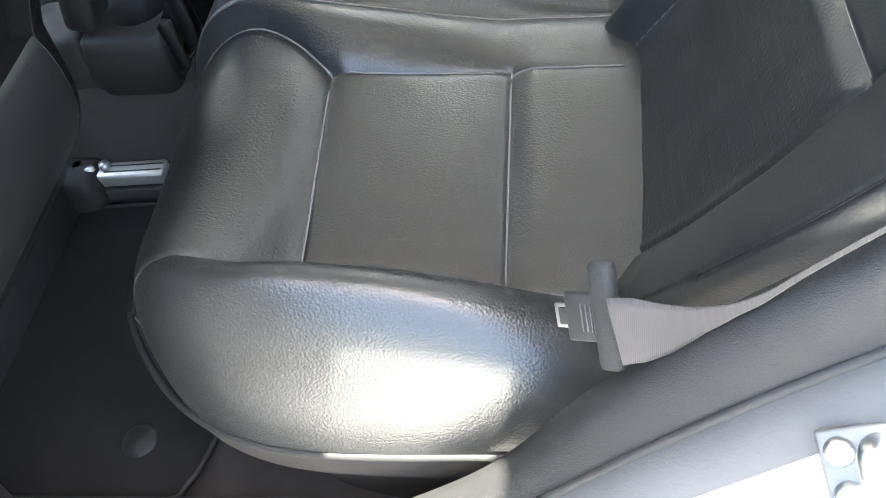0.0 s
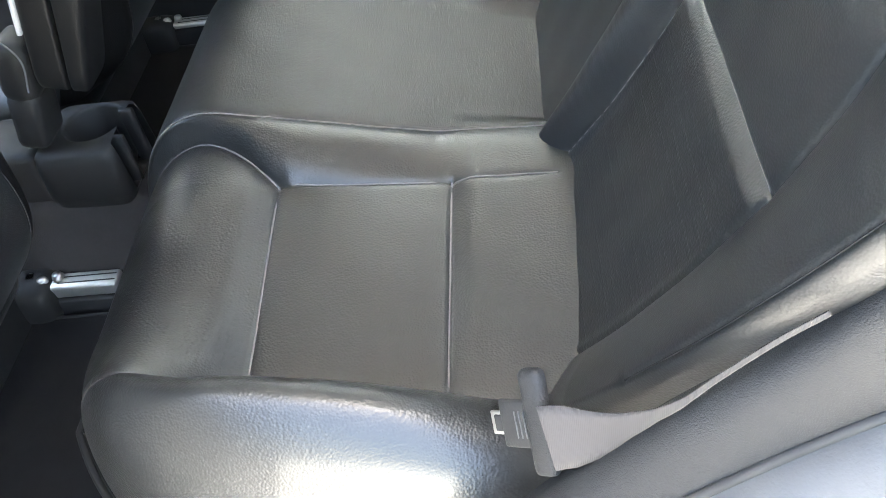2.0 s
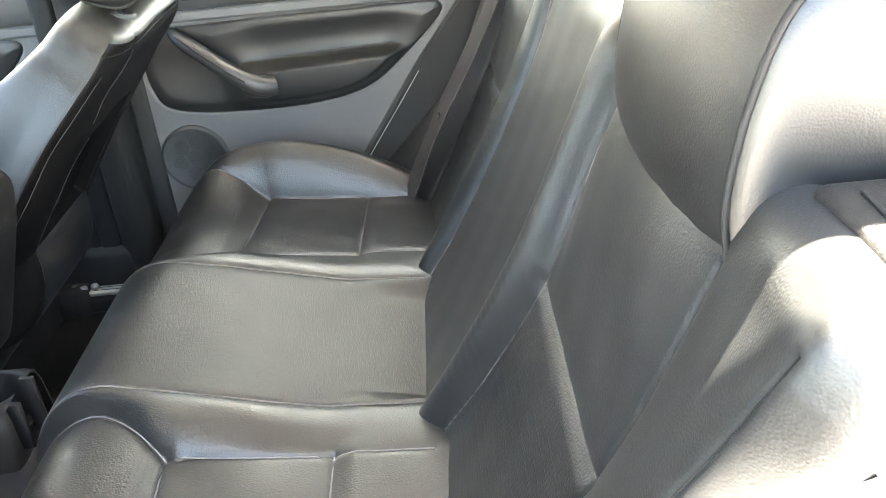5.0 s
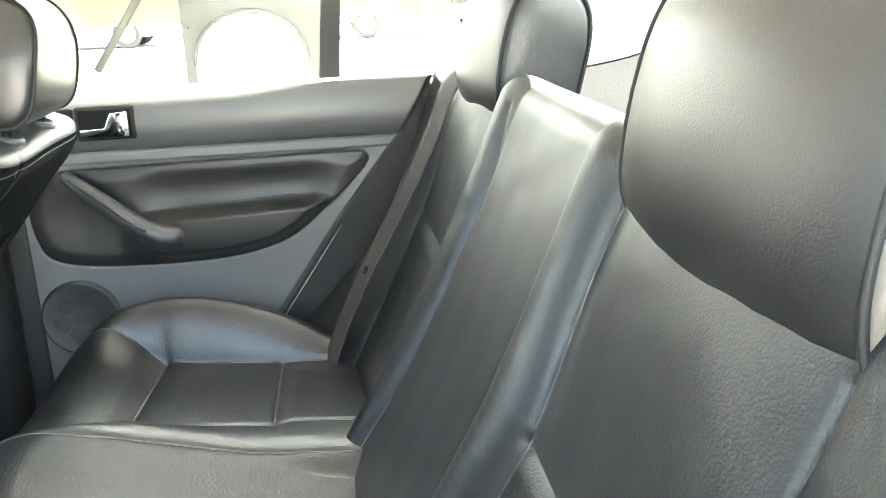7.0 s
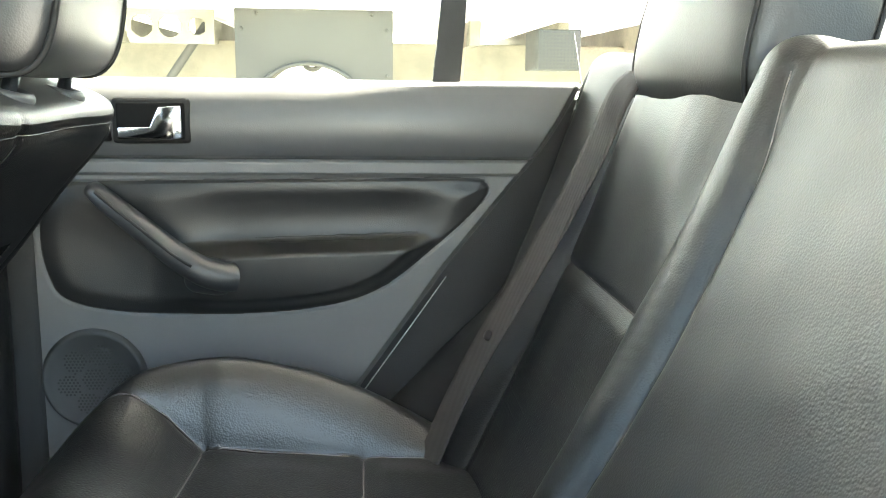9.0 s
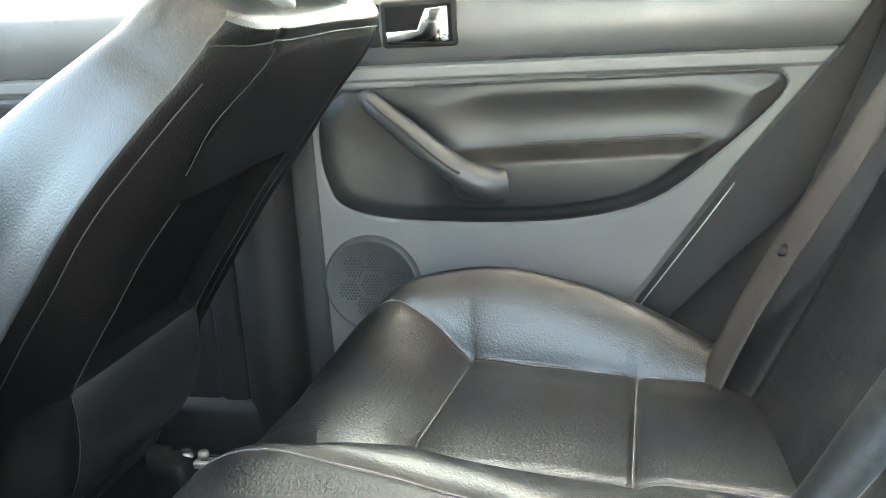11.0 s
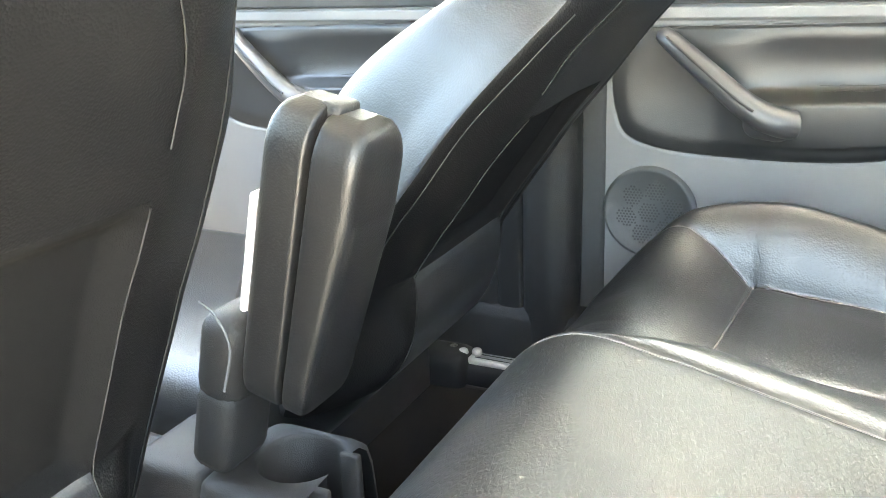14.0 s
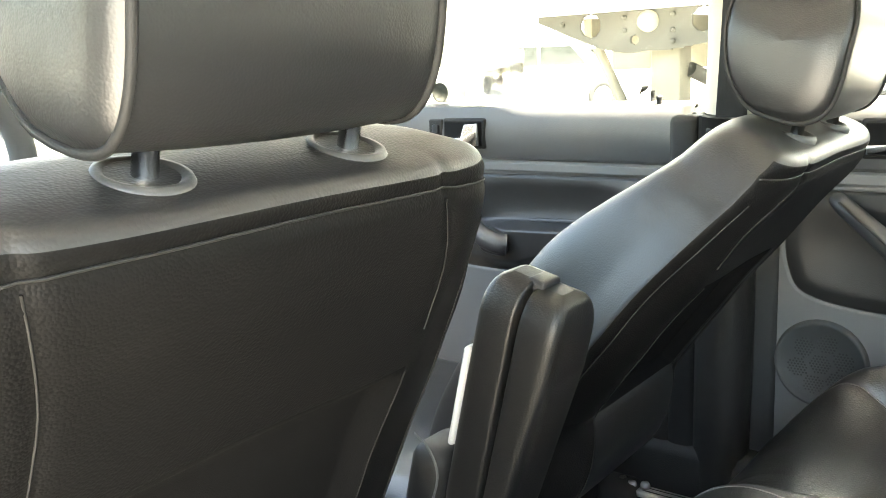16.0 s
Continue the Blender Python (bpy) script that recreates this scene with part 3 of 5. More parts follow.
def door_panel(name, label, shift, rear_edge, pocket_right, front, bottom):
    d = thing(name, label, "car door", kind="structure", at=(shift, DOOR_Y, 0.4))
    k = pocket_right - 0.483
    ctrl = [(-0.072, 0.838), (0.1, 0.842), (0.3 + k * 0.6, 0.844), (0.455 + k, 0.845), (0.482 + k, 0.838), (0.484 + k, 0.822), (0.462 + k, 0.795), (0.413 + k, 0.750),
            (0.34 + k, 0.693), (0.26 + k, 0.667), (0.15, 0.658), (0.0, 0.662), (-0.080, 0.680), (-0.104, 0.718), (-0.110, 0.77), (-0.100, 0.815)]
    poly = [tuple(p) for p in spline(ctrl + [ctrl[0]], 90)[:-1]]
    nz, nx = 360, 380
    zs = np.linspace(bottom, SILL + 0.008, nz)
    us = np.linspace(0, 1, nx)
    Z = np.repeat(zs[:, None], nx, 1)
    rz, rx = [p[0] for p in rear_edge], [p[1] for p in rear_edge]
    xr = np.interp(zs, rz, rx)
    xf = front + 0.05 * np.clip((bottom + 0.06 - zs) / 0.06, 0, 1) ** 2
    X = xf[:, None] + (xr - xf)[:, None] * us[None, :]
    inside = inside_poly(X, Z, poly)
    dist = seg_dist(X, Z, poly + [poly[0]])
    D = np.zeros_like(X)
    # padded top, ledge strip below it
    t = np.clip((Z - 0.872) / (SILL - 0.872), 0, 1)
    D += sm(0.870, 0.874, Z) * (0.005 + 0.014 * np.sin(t ** 0.8 * math.pi * 0.92))
    D -= 0.03 * np.clip((Z - SILL) / 0.008, 0, 1) ** 2
    D += 0.006 * sm(0.8475, 0.8525, Z) * sm(0.870, 0.866, Z)
    # leather insert: a shallow hollow above, the rounded armrest below
    ledge = 0.744 + 0.010 * np.clip((X - 0.14) / 0.28, 0, 1)
    up = np.clip((Z - ledge) / (0.842 - ledge), 0, 1)
    down = np.clip((ledge - Z) / (ledge - 0.657), 0, 1)
    shelf = 0.026 * np.sqrt(np.clip(1 - down ** 2.2, 0, 1)) * sm(0.016, -0.004, Z - ledge)
    hollow = -0.014 * np.sin(up ** 0.8 * math.pi)
    wl = sm(0.03, 0.15, X) * sm(0.470 + k, 0.36 + k, X)
    bowl = -0.010 * np.exp(-(((X + 0.01) / 0.085) ** 2 + ((Z - 0.752) / 0.06) ** 2))
    rel = (shelf + hollow) * wl + bowl + 0.006
    D += np.where(inside, rel * sm(0.0, 0.028, dist), 0)
    D -= 0.0030 * np.exp(-(dist / 0.0022) ** 2)
    # rounded rim of the panel
    rim = np.minimum(np.minimum((X - xf[:, None]), (xr[:, None] - X)), Z - bottom)
    D -= 0.02 * (1 - sm(0.0, 0.014, rim))
    P = np.stack([X, DOOR_Y - D, Z], 2) - np.array((0, DOOR_Y, 0.4))
    cz, cx = (Z[:-1, :-1] + Z[1:, 1:]) / 2, (X[:-1, :-1] + X[1:, 1:]) / 2
    ins = inside[:-1, :-1]
    top = cz > 0.870
    masked_ob("top_pad", P, top, DOOR_SOFT, d, "dark padded vinyl window ledge")
    insert = masked_ob("insert", P, ins & ~top, DOOR_LEATHER, d, "black leather insert with armrest")
    masked_ob("panel", P, ~ins & ~top, DOOR_GREY, d, "charcoal trim panel")
    for dz in (0.012, 0.018):                # twin seam over the armrest
        seam = []
        for x in np.linspace(0.17, 0.39 + k, 40):
            i = int(np.argmin(np.abs(zs - (0.744 + 0.010 * min(1, max(0, (x - 0.14) / 0.28)) + dz))))
            seam.append(tuple(P[i, int(np.argmin(np.abs(X[i] - x)))] - np.array((0, 0.0004, 0))))
        tube("stitching", seam, 0.0006, PIPING, insert, "dark twin stitching", sides=5)
    o = Vector((0, -DOOR_Y, -0.4))
    # pull handle and its end cup
    pts = spline([(-0.034, 0.690, 0.830), (-0.018, 0.672, 0.822), (0.025, 0.658, 0.790), (0.075, 0.652, 0.750), (0.108, 0.652, 0.729), (0.132, 0.656, 0.720), (0.146, 0.664, 0.718)], 34)
    rr = [0.0125 + 0.0075 * min(1, i / 22) for i in range(34)]
    ph = tube("pull_handle", [Vector(p) + o for p in pts], rr, HANDLE, d, "black soft-touch pull handle", sides=18, flat=0.95)
    tube("slot", [Vector(p) + o + Vector((0.0005, -0.0165 - 0.003 * i / 16, 0.004)) for i, p in enumerate(pts[4:21])], 0.0020, PLASTIC_DARK, ph, sides=6)
    part("pull_base", rbox((0.066, 0.052, 0.050), 0.020, 5, Vector((0.113, 0.680, 0.718)) + o, pose(0, 0, 0, 0, 8, 0)), HANDLE, d)
    for q in range(3):
        cp = spline([(0.062 + 0.006 * q, 0.0, 0.744), (0.066 + 0.006 * q, 0.0, 0.712), (0.096 + 0.004 * q, 0.0, 0.683)], 10)
        tube("stitching", [Vector((p[0], 0.700 + 0.004, p[2])) + o for p in cp], 0.0012, THREAD, d, sides=5)
    # release lever in its bezel, lock switch beside it
    bez = part("bezel", rbox((0.098, 0.012, 0.058), 0.005, 3, Vector((0.0455, 0.684, 0.920)) + o), PLASTIC, d, "black handle bezel")
    # a black plate paints the shade of the hollow behind the lever
    part("recess", rbox((0.086, 0.006, 0.047), 0.003, 2, Vector((0.0455, 0.6785, 0.920)) + o), RECESS_SHADE, bez)
    lv = [(0.006, 0.912), (0.046, 0.913), (0.058, 0.938), (0.086, 0.940), (0.087, 0.899), (0.072, 0.897), (0.006, 0.899)]
    bm = bmesh.new()
    a = [bm.verts.new(Vector((x, 0.672, z)) + o) for x, z in lv]
    b = [bm.verts.new(Vector((x, 0.663 if x > 0.055 else 0.667, z)) + o) for x, z in lv]
    bm.faces.new(a)
    bm.faces.new(b[::-1])
    for i in range(len(a)):
        bm.faces.new((a[i], b[i], b[(i + 1) % len(a)], a[(i + 1) % len(a)]))
    bmesh.ops.recalc_face_normals(bm, faces=bm.faces[:])
    bmesh.ops.bevel(bm, geom=bm.edges[:], offset=0.0015, segments=2, profile=0.5, affect="EDGES")
    part("lever", bm, CHROME, d, "polished chrome release lever")
    sw = part("switch_bezel", rbox((0.034, 0.010, 0.054), 0.004, 3, Vector((-0.022, 0.685, 0.920)) + o), PLASTIC, d)
    part("switch", rbox((0.016, 0.010, 0.034), 0.003, 2, Vector((-0.020, 0.680, 0.920)) + o), PLASTIC_DARK, sw)
    # glass, seal, outer skin
    box("seal", Vector((front, 0.716, SILL - 0.004)) + o, Vector((xr[-1], 0.724, SILL + 0.006)) + o, RUBBER, d)
    sk = [(front - 0.01, bottom - 0.12), (xr[0] - 0.02, bottom - 0.12), (xr[0], bottom)] + [(np.interp(z, rz, rx), z) for z in (0.55, 0.7, 0.85, SILL)] + [(front - 0.01, SILL)]
    prism("outer_skin", [(x, z - 0.4) for x, z in sk], 0.745 - DOOR_Y, 0.80 - DOOR_Y, 1, WHITE_PAINT, d, "white painted outer skin")
    return d, o


rear_door, _o = door_panel("door_1", "closed rear door with charcoal trim, leather armrest and chrome lever", 0.0,
                           [(0.40, 0.215), (0.554, 0.316), (0.726, 0.437), (0.87, 0.552), (0.975, 0.615)], 0.483, -0.165, 0.42)
# loudspeaker
spk = lathe("speaker_ring", [(0.0, 0.004), (0.060, 0.004), (0.0635, 0.009), (0.068, 0.008), (0.071, 0.0)], Vector((-0.049, 0.70, 0.570)) + _o, (0, -1, 0), GRILLE, rear_door, "round speaker grille", 48)
# flat darker hexagons paint the shade of small holes on the grille
_bm = bmesh.new()
for i in range(-13, 14):
    for j in range(-13, 14):
        x, z = (i + 0.5 * (j % 2)) * 0.0050, j * 0.0043
        # solid honeycomb bands stay between the fields of small holes
        q = min(math.hypot(x - hx, z - hz) for hx, hz in [(0, 0)] + [(0.034 * math.cos(radians(60 * k + 15)), 0.034 * math.sin(radians(60 * k + 15))) for k in range(6)])
        if math.hypot(x, z) < 0.056 and q < 0.0155:
            vs_ = [_bm.verts.new(Vector((-0.049 + x + 0.0017 * math.cos(w), 0.6954, 0.570 + z + 0.0017 * math.sin(w))) + _o) for w in (0, 1.05, 2.09, 3.14, 4.19, 5.24)]
            _bm.faces.new(vs_)
part("grille_holes", _bm, GRILLE_HOLE_SHADE, spk)
# pale edge strip along the door's rear edge
tube("edge_strip", [Vector((x + 0.004, 0.694, z)) + _o for x, z in spline([(0.300, 0.530), (0.316, 0.554), (0.38, 0.645), (0.425, 0.71)], 14)], 0.0010, ZINC, rear_door, "pale door edge strip", sides=6)
# window: divider bar and two panes
prism("window_divider", [(0.408, SILL - 0.41), (0.445, SILL - 0.41), (0.472, 0.93), (0.445, 0.93)], 0.712 - DOOR_Y, 0.728 - DOOR_Y, 1, RUBBER, rear_door, "black window divider bar")
_pane = prism("pane", [(-0.15, SILL - 0.42), (0.408, SILL - 0.42), (0.445, 0.92), (-0.13, 0.93)], 0.717 - DOOR_Y, 0.721 - DOOR_Y, 1, GLASS, rear_door, "clear side window glass")
_pane2 = prism("pane", [(0.45, SILL - 0.42), (0.62, SILL - 0.42), (0.56, 0.86), (0.475, 0.92)], 0.717 - DOOR_Y, 0.721 - DOOR_Y, 1, GLASS, rear_door, "clear quarter window glass")

front_door, _o2 = door_panel("door_2", "closed front door with charcoal trim, leather armrest and chrome lever", -0.747,
                             [(0.40, 0.44), (0.7, 0.455), (0.87, 0.465), (0.975, 0.488)], 0.41, -0.35, 0.38)
rod("lock_pin", (0.41, 0.018, SILL - 0.4), (0.41, 0.018, SILL - 0.375), 0.0035, PLASTIC_DARK, front_door)
_pane3 = prism("pane", [(-0.5, SILL - 0.42), (0.50, SILL - 0.42), (0.53, 0.94), (0.28, 0.93), (-0.02, 0.75), (-0.35, 0.60)], 0.717 - DOOR_Y, 0.721 - DOOR_Y, 1, GLASS, front_door, "clear front side window glass")
for _g in (_pane, _pane2, _pane3):
    _g.visible_shadow = False

# ---- front seats, reclined ----
def even_outline(n, ex, ey, sx, sy):
    """A rounded rectangle of half size 1, its n points evenly spaced when scaled by sx and sy."""
    w = np.linspace(0, 2 * math.pi, 4001)
    x = np.sign(np.cos(w)) * np.abs(np.cos(w)) ** ex
    y = np.sign(np.sin(w)) * np.abs(np.sin(w)) ** ey
    run = np.concatenate([[0], np.cumsum(np.hypot(np.diff(x) * sx, np.diff(y) * sy))])
    at = np.linspace(0, run[-1], n, endpoint=False)
    return np.stack([np.interp(at, run, x), np.interp(at, run, y)], 1)


def front_seat(name, label, at, recline, head_tilt, lift, inboard, wide=1.0, tall=0.88, group="front seats"):
    """inboard: the side of the seat that faces the console, 1 or -1."""
    s = thing(name, label, "car seat", group)
    L, BEND = 0.61, 0.07        # the back curves to the rear towards its top
    FOOT, TOP = 0.212, 0.44     # upper edges of the foot panel and of the pocket
    nz, na = 150, 220
    unit = even_outline(na, 0.42, 0.42, 0.07, 0.25)
    rear = unit[unit[:, 0] > 0]
    rear = rear[np.argsort(rear[:, 1])]

    def eased(u, us, vs):
        return sum(np.interp(u + o, us, vs) for o in (-0.07, -0.035, 0.0, 0.035, 0.07)) / 5

    def half_w(u):
        return eased(u, [0, 0.12, 0.4, 0.7, 0.86, 0.94, 1.0], [0.225, 0.25, 0.256, 0.251, 0.235, 0.211, 0.18]) * (wide + (1 - wide) * sm(0.72, 0.95, u))

    def thick(u):
        return eased(u, [0, 0.3, 0.7, 0.9, 1.0], [0.14, 0.15, 0.135, 0.12, 0.11])

    def top_k(u):
        return math.sqrt(max(0.0, 1 - max(0.0, (u - 0.90) / 0.10) ** 2.4))

    rear_q = rear[:, 1]
    q_in, q_out = float(rear_q[np.argmin(np.abs(rear_q - 0.56))]), float(rear_q[np.argmin(np.abs(rear_q + 0.37))])
    row = L / (nz - 1)
    FOOT, TOP = row * round(FOOT / row), row * round(TOP / row)

    def side_seam(z):
        return 0.118 + 0.042 * sm(0.61, 0.50, z)

    def rear_relief(y, z):
        """Rear face: a roll at the foot, the sunk pocket over it, plain leather at the top."""
        v = y * inboard
        q = v / half_w(z / L)
        inn_, out_ = sm(0.0, 0.05, q_in - q), sm(0.0, 0.05, q - q_out)
        x = -0.018 * sm(FOOT - 0.002, FOOT + 0.010, z) * sm(TOP, TOP - 0.03, z) * inn_ * out_
        x += 0.042 * math.sin(min(1, max(0, z / FOOT)) * math.pi) ** 0.8 * sm(0.80, 0.60, q) * sm(-0.52, -0.37, q)
        x -= 0.016 * sm(0.15, 0.25, abs(y))
        x += 0.0012 * math.sin(z * 39 + y * 25) * sm(0.45, 0.6, z / L)
        x -= 0.0025 * math.exp(-((v - side_seam(z)) / 0.005) ** 2) * sm(0.46, 0.52, z)
        x -= 0.0025 * math.exp(-((v + 0.136 + 0.018 * sm(0.5, 0.61, z)) / 0.005) ** 2)
        if abs(y) < 0.21:
            x -= 0.003 * math.exp(-((z - seam_z(y)) / 0.005) ** 2)
        return x

    def seam_z(y):
        return 0.592 - 0.9 * max(0, abs(y) - 0.10) ** 2

    def surf_at(u, c, q):
        k = top_k(u)
        x = thick(u) / 2 * c * (0.12 + 0.88 * k)
        y = half_w(u) * q * (0.86 + 0.14 * k) * (0.875 + 0.125 * c)
        z = L * u if u < 0.9 else L * (0.9 + 0.1 * math.sin((u - 0.9) / 0.1 * math.pi / 2))
        if c < 0:
            x -= 0.045 * sm(0.10, 0.20, abs(y)) * sm(0.98, 0.6, u) * sm(0.0, 0.9, -c)
        else:
            x += rear_relief(y, z) * sm(0.35, 0.9, c)
        return (x - thick(u) / 2 + BEND * u * u, y, z)

    P = np.array([[surf_at(u, c, q) for c, q in unit] for u in np.linspace(0, 1, nz)])
    Pc = np.concatenate([P, P[:, :1]], 1)

    def cell(a):
        return (a[:-1, :-1] + a[1:, 1:]) / 2
    z = cell(Pc[..., 2])
    cq = np.append(unit[:, 1], unit[0, 1]) * inboard
    cq = (cq[:-1] + cq[1:]) / 2
    inside = (np.append(unit[:, 0], unit[0, 0])[:-1] > 0) & (cq < q_in) & (cq > q_out)
    inside = np.repeat(inside[None, :], nz - 1, 0)
    foot, pocket = inside & (z < FOOT), inside & (z >= FOOT) & (z < TOP)
    rear_side = np.append(unit[:, 0], unit[0, 0])[:-1] > 0.55
    panel = np.repeat(rear_side[None, :], nz - 1, 0) & (z < 0.600) & ~foot & ~pocket
    back = masked_ob("backrest", Pc, ~foot & ~pocket & ~panel, LEATHER_SOFT, s, "black leather backrest")
    masked_ob("rear_panel", Pc, panel, SEAT_VINYL_SHADED, back, "matt black vinyl rear panel, colour darkened for shade")
    masked_ob("foot_panel", Pc, foot, LEATHER_SOFT, s, "rolled leather foot panel")
    masked_ob("back_pocket", Pc, pocket, NET, s, "dark sagging back pocket")
    for i, nm in ((0, "foot_closure"), (nz - 1, "top_closure")):
        ring = [tuple(p) for p in P[i]]
        mesh_ob(nm, ring + [tuple(np.mean(P[i], 0))], [(k, (k + 1) % na, na) for k in range(na)], LEATHER_SOFT, back)

    def rear_pt(yy, zz):
        u = min(0.995, zz / L if zz < 0.9 * L else 0.9 + 0.1 * math.asin(min(1, (zz / L - 0.9) / 0.1)) * 2 / math.pi)
        q = max(-0.97, min(0.97, yy / (half_w(u) * (0.86 + 0.14 * top_k(u)))))
        p = surf_at(u, float(np.interp(q, rear[:, 1], rear[:, 0])), q)
        return (p[0] + 0.0010, p[1], p[2])
    tube("stitching", [rear_pt(inboard * side_seam(zz), zz) for zz in np.linspace(0.47, 0.585, 20)], 0.0007, PIPING, back, "dark stitching", sides=5)
    tube("stitching", [rear_pt(-inboard * (0.136 + 0.018 * sm(0.5, 0.61, zz)), zz) for zz in np.linspace(0.06, 0.585, 40)], 0.0008, PIPING, back, "dark stitching", sides=5)
    tube("stitching", [rear_pt(yy, seam_z(yy)) for yy in np.linspace(-0.205, 0.205, 40)], 0.0009, PIPING, back, "dark stitching", sides=5)
    tube("stitching", [rear_pt(inboard * q_in * half_w(zz / L), zz) for zz in np.linspace(0.03, TOP - 0.004, 30)], 0.0007, PIPING, back, "dark stitching", sides=5)
    tube("stitching", [rear_pt(inboard * q_out * half_w(zz / L), zz) for zz in np.linspace(0.03, TOP - 0.004, 30)], 0.0007, PIPING, back, "dark stitching", sides=5)
    # seam along the edge between the inboard side and the rear face
    edge_k = int(np.argmin(np.hypot(unit[:, 0] - 0.86, unit[:, 1] - inboard * 0.93)))
    tube("stitching", [P[i, edge_k] for i in range(6, nz - 12, 3)], 0.0011, PIPING, back, "dark stitching", sides=5)
    for y in (-0.07, 0.07):
        lathe("collar", [(0.0, 0.002), (0.014, 0.002), (0.0175, 0.0045), (0.0205, 0.0068), (0.0235, 0.0066), (0.0258, 0.003), (0.026, -0.006), (0.026, -0.018)], (BEND - 0.056, y, L - 0.005), (0.3 * math.cos(radians(recline)) - math.sin(radians(recline)), 0, 0.3 * math.sin(radians(recline)) + math.cos(radians(recline))), COLLAR, s, "dull grey plastic post collar", 28)
    # seat cushion below, kept level
    inv = pose(0, 0, 0, 0, -recline, 0)
    bm = rbox((0.54, 0.50, 0.15), 0.05, 5)
    bmesh.ops.transform(bm, matrix=inv @ Matrix.Translation((-0.30, 0, -0.01)), verts=bm.verts[:])
    part("seat", bm, LEATHER, s, "black leather seat cushion")
    bm = rbox((0.46, 0.46, 0.12), 0.012, 2)
    bmesh.ops.transform(bm, matrix=inv @ Matrix.Translation((-0.30, 0, -0.12)), verts=bm.verts[:])
    part("seat_frame", bm, PLASTIC_DARK, s)
    m = pose(*at, 0, recline, 0)
    s.matrix_basis = m
    hp = m @ Vector((BEND - 0.056, 0, L + lift))
    headrest("front_headrest", "black leather headrest on chrome posts", "front headrests", hp, head_tilt, 0.203, LEATHER_HEAD, 0.82, tall, posts=True, shift=-0.034, cut=0.45, taper=0.36)
    return s


front_seat("car_seat", "reclined black leather passenger seat seen from behind", (-0.302, 0.362, 0.441), 30, 17, 0.013, -1)
front_seat("car_seat", "reclined black leather driver seat seen from behind", (-0.285, -0.369, 0.432), 19, 14, 0.012, 1, 1.11, 0.98)

# seat rails on the floor
for _y in (-0.625, -0.105, 0.105, 0.625):
    r = thing("seat_rail", "pale steel seat rail with black end cover", "seat rail", "seat rails", at=(-0.34, _y, 0.27))
    box("rail", (-0.35, -0.016, 0.03), (0.125, 0.016, 0.052), ZINC, r, "pale steel channel")
    for yy in (-0.006, 0.006):
        box("groove", (0.032, yy - 0.0012, 0.052), (0.122, yy + 0.0012, 0.0528), RUBBER, r)
    box("bracket", (-0.33, -0.02, -0.03), (0.12, 0.02, 0.028), PLASTIC_DARK, r)
    part("end_cover", rbox((0.17, 0.075, 0.072), 0.022, 3, (-0.058, -0.006, 0.026)), PLASTIC, r, "black plastic end cover")
    for k in range(3):
        lathe("bolt", [(0, 0.008), (0.007, 0.008), (0.009, 0.003), (0.009, 0)], (-0.01 + 0.021 * k, 0.004 - 0.008 * (k % 2), 0.054), (0, 0, 1), STEEL, r, "steel bolt", 10)

# ---- centre console, cup holder, raised armrest ----
console = thing("centre_console", "black grained plastic console with rear cup holder", "console", at=(-0.23, 0.022, 0.27))
_n = 72
def _rr(w, hx, hy, e=0.28):
    c, s = math.cos(w), math.sin(w)
    return hx * math.copysign(abs(c) ** e, c), hy * math.copysign(abs(s) ** e, s)
_ang = [2 * math.pi * k / _n for k in range(_n)]
_cup = (0.008, 0.012)
_sec = []
for z, hx, hy, e in ((0.120, 0.060, 0.064, 0.25), (0.146, 0.063, 0.067, 0.25), (0.152, 0.066, 0.070, 0.25), (0.205, 0.063, 0.068, 0.25), (0.222, 0.060, 0.065, 0.25), (0.227, 0.055, 0.060, 0.27)):
    _sec.append([(*_rr(w, hx, hy, e), z) for w in _ang])
for r, z in ((0.046, 0.227), (0.0435, 0.2255), (0.042, 0.221), (0.040, 0.16), (0.037, 0.15), (0.0, 0.15)):
    _sec.append([(_cup[0] + r * math.cos(w), _cup[1] + r * math.sin(w), z) for w in _ang])
_P = np.array(_sec)
_c = grid_faces(len(_sec), _n, False, True)
# the notch in the rear rim of the cup holder
_keep = []
for f in _c:
    i, j = f[0] // _n, f[0] % _n
    w = math.degrees(_ang[j])
    if 2 <= i <= 8 and (w < 24 or w > 338):
        continue
    _keep.append(f)
mesh_ob("cup_holder", _P.reshape(-1, 3), _keep, PLASTIC, console, "black cup holder with open notch")
box("notch_floor", (0.02, -0.02, 0.12), (0.068, 0.03, 0.143), PLASTIC, console)
box("notch_cheek", (0.044, 0.024, 0.12), (0.066, 0.033, 0.232), PLASTIC, console, "raised notch cheek", 0.003)
box("notch_cheek", (0.044, -0.030, 0.12), (0.066, -0.021, 0.226), PLASTIC, console, "raised notch cheek", 0.003)
box("bridge", (-0.16, -0.055, 0.0), (-0.062, 0.055, 0.225), PLASTIC, console, "console bridge", 0.012)
box("front_body", (-0.9, -0.075, 0.0), (-0.155, 0.075, 0.17), PLASTIC_DARK, console, "dark console body", 0.02)

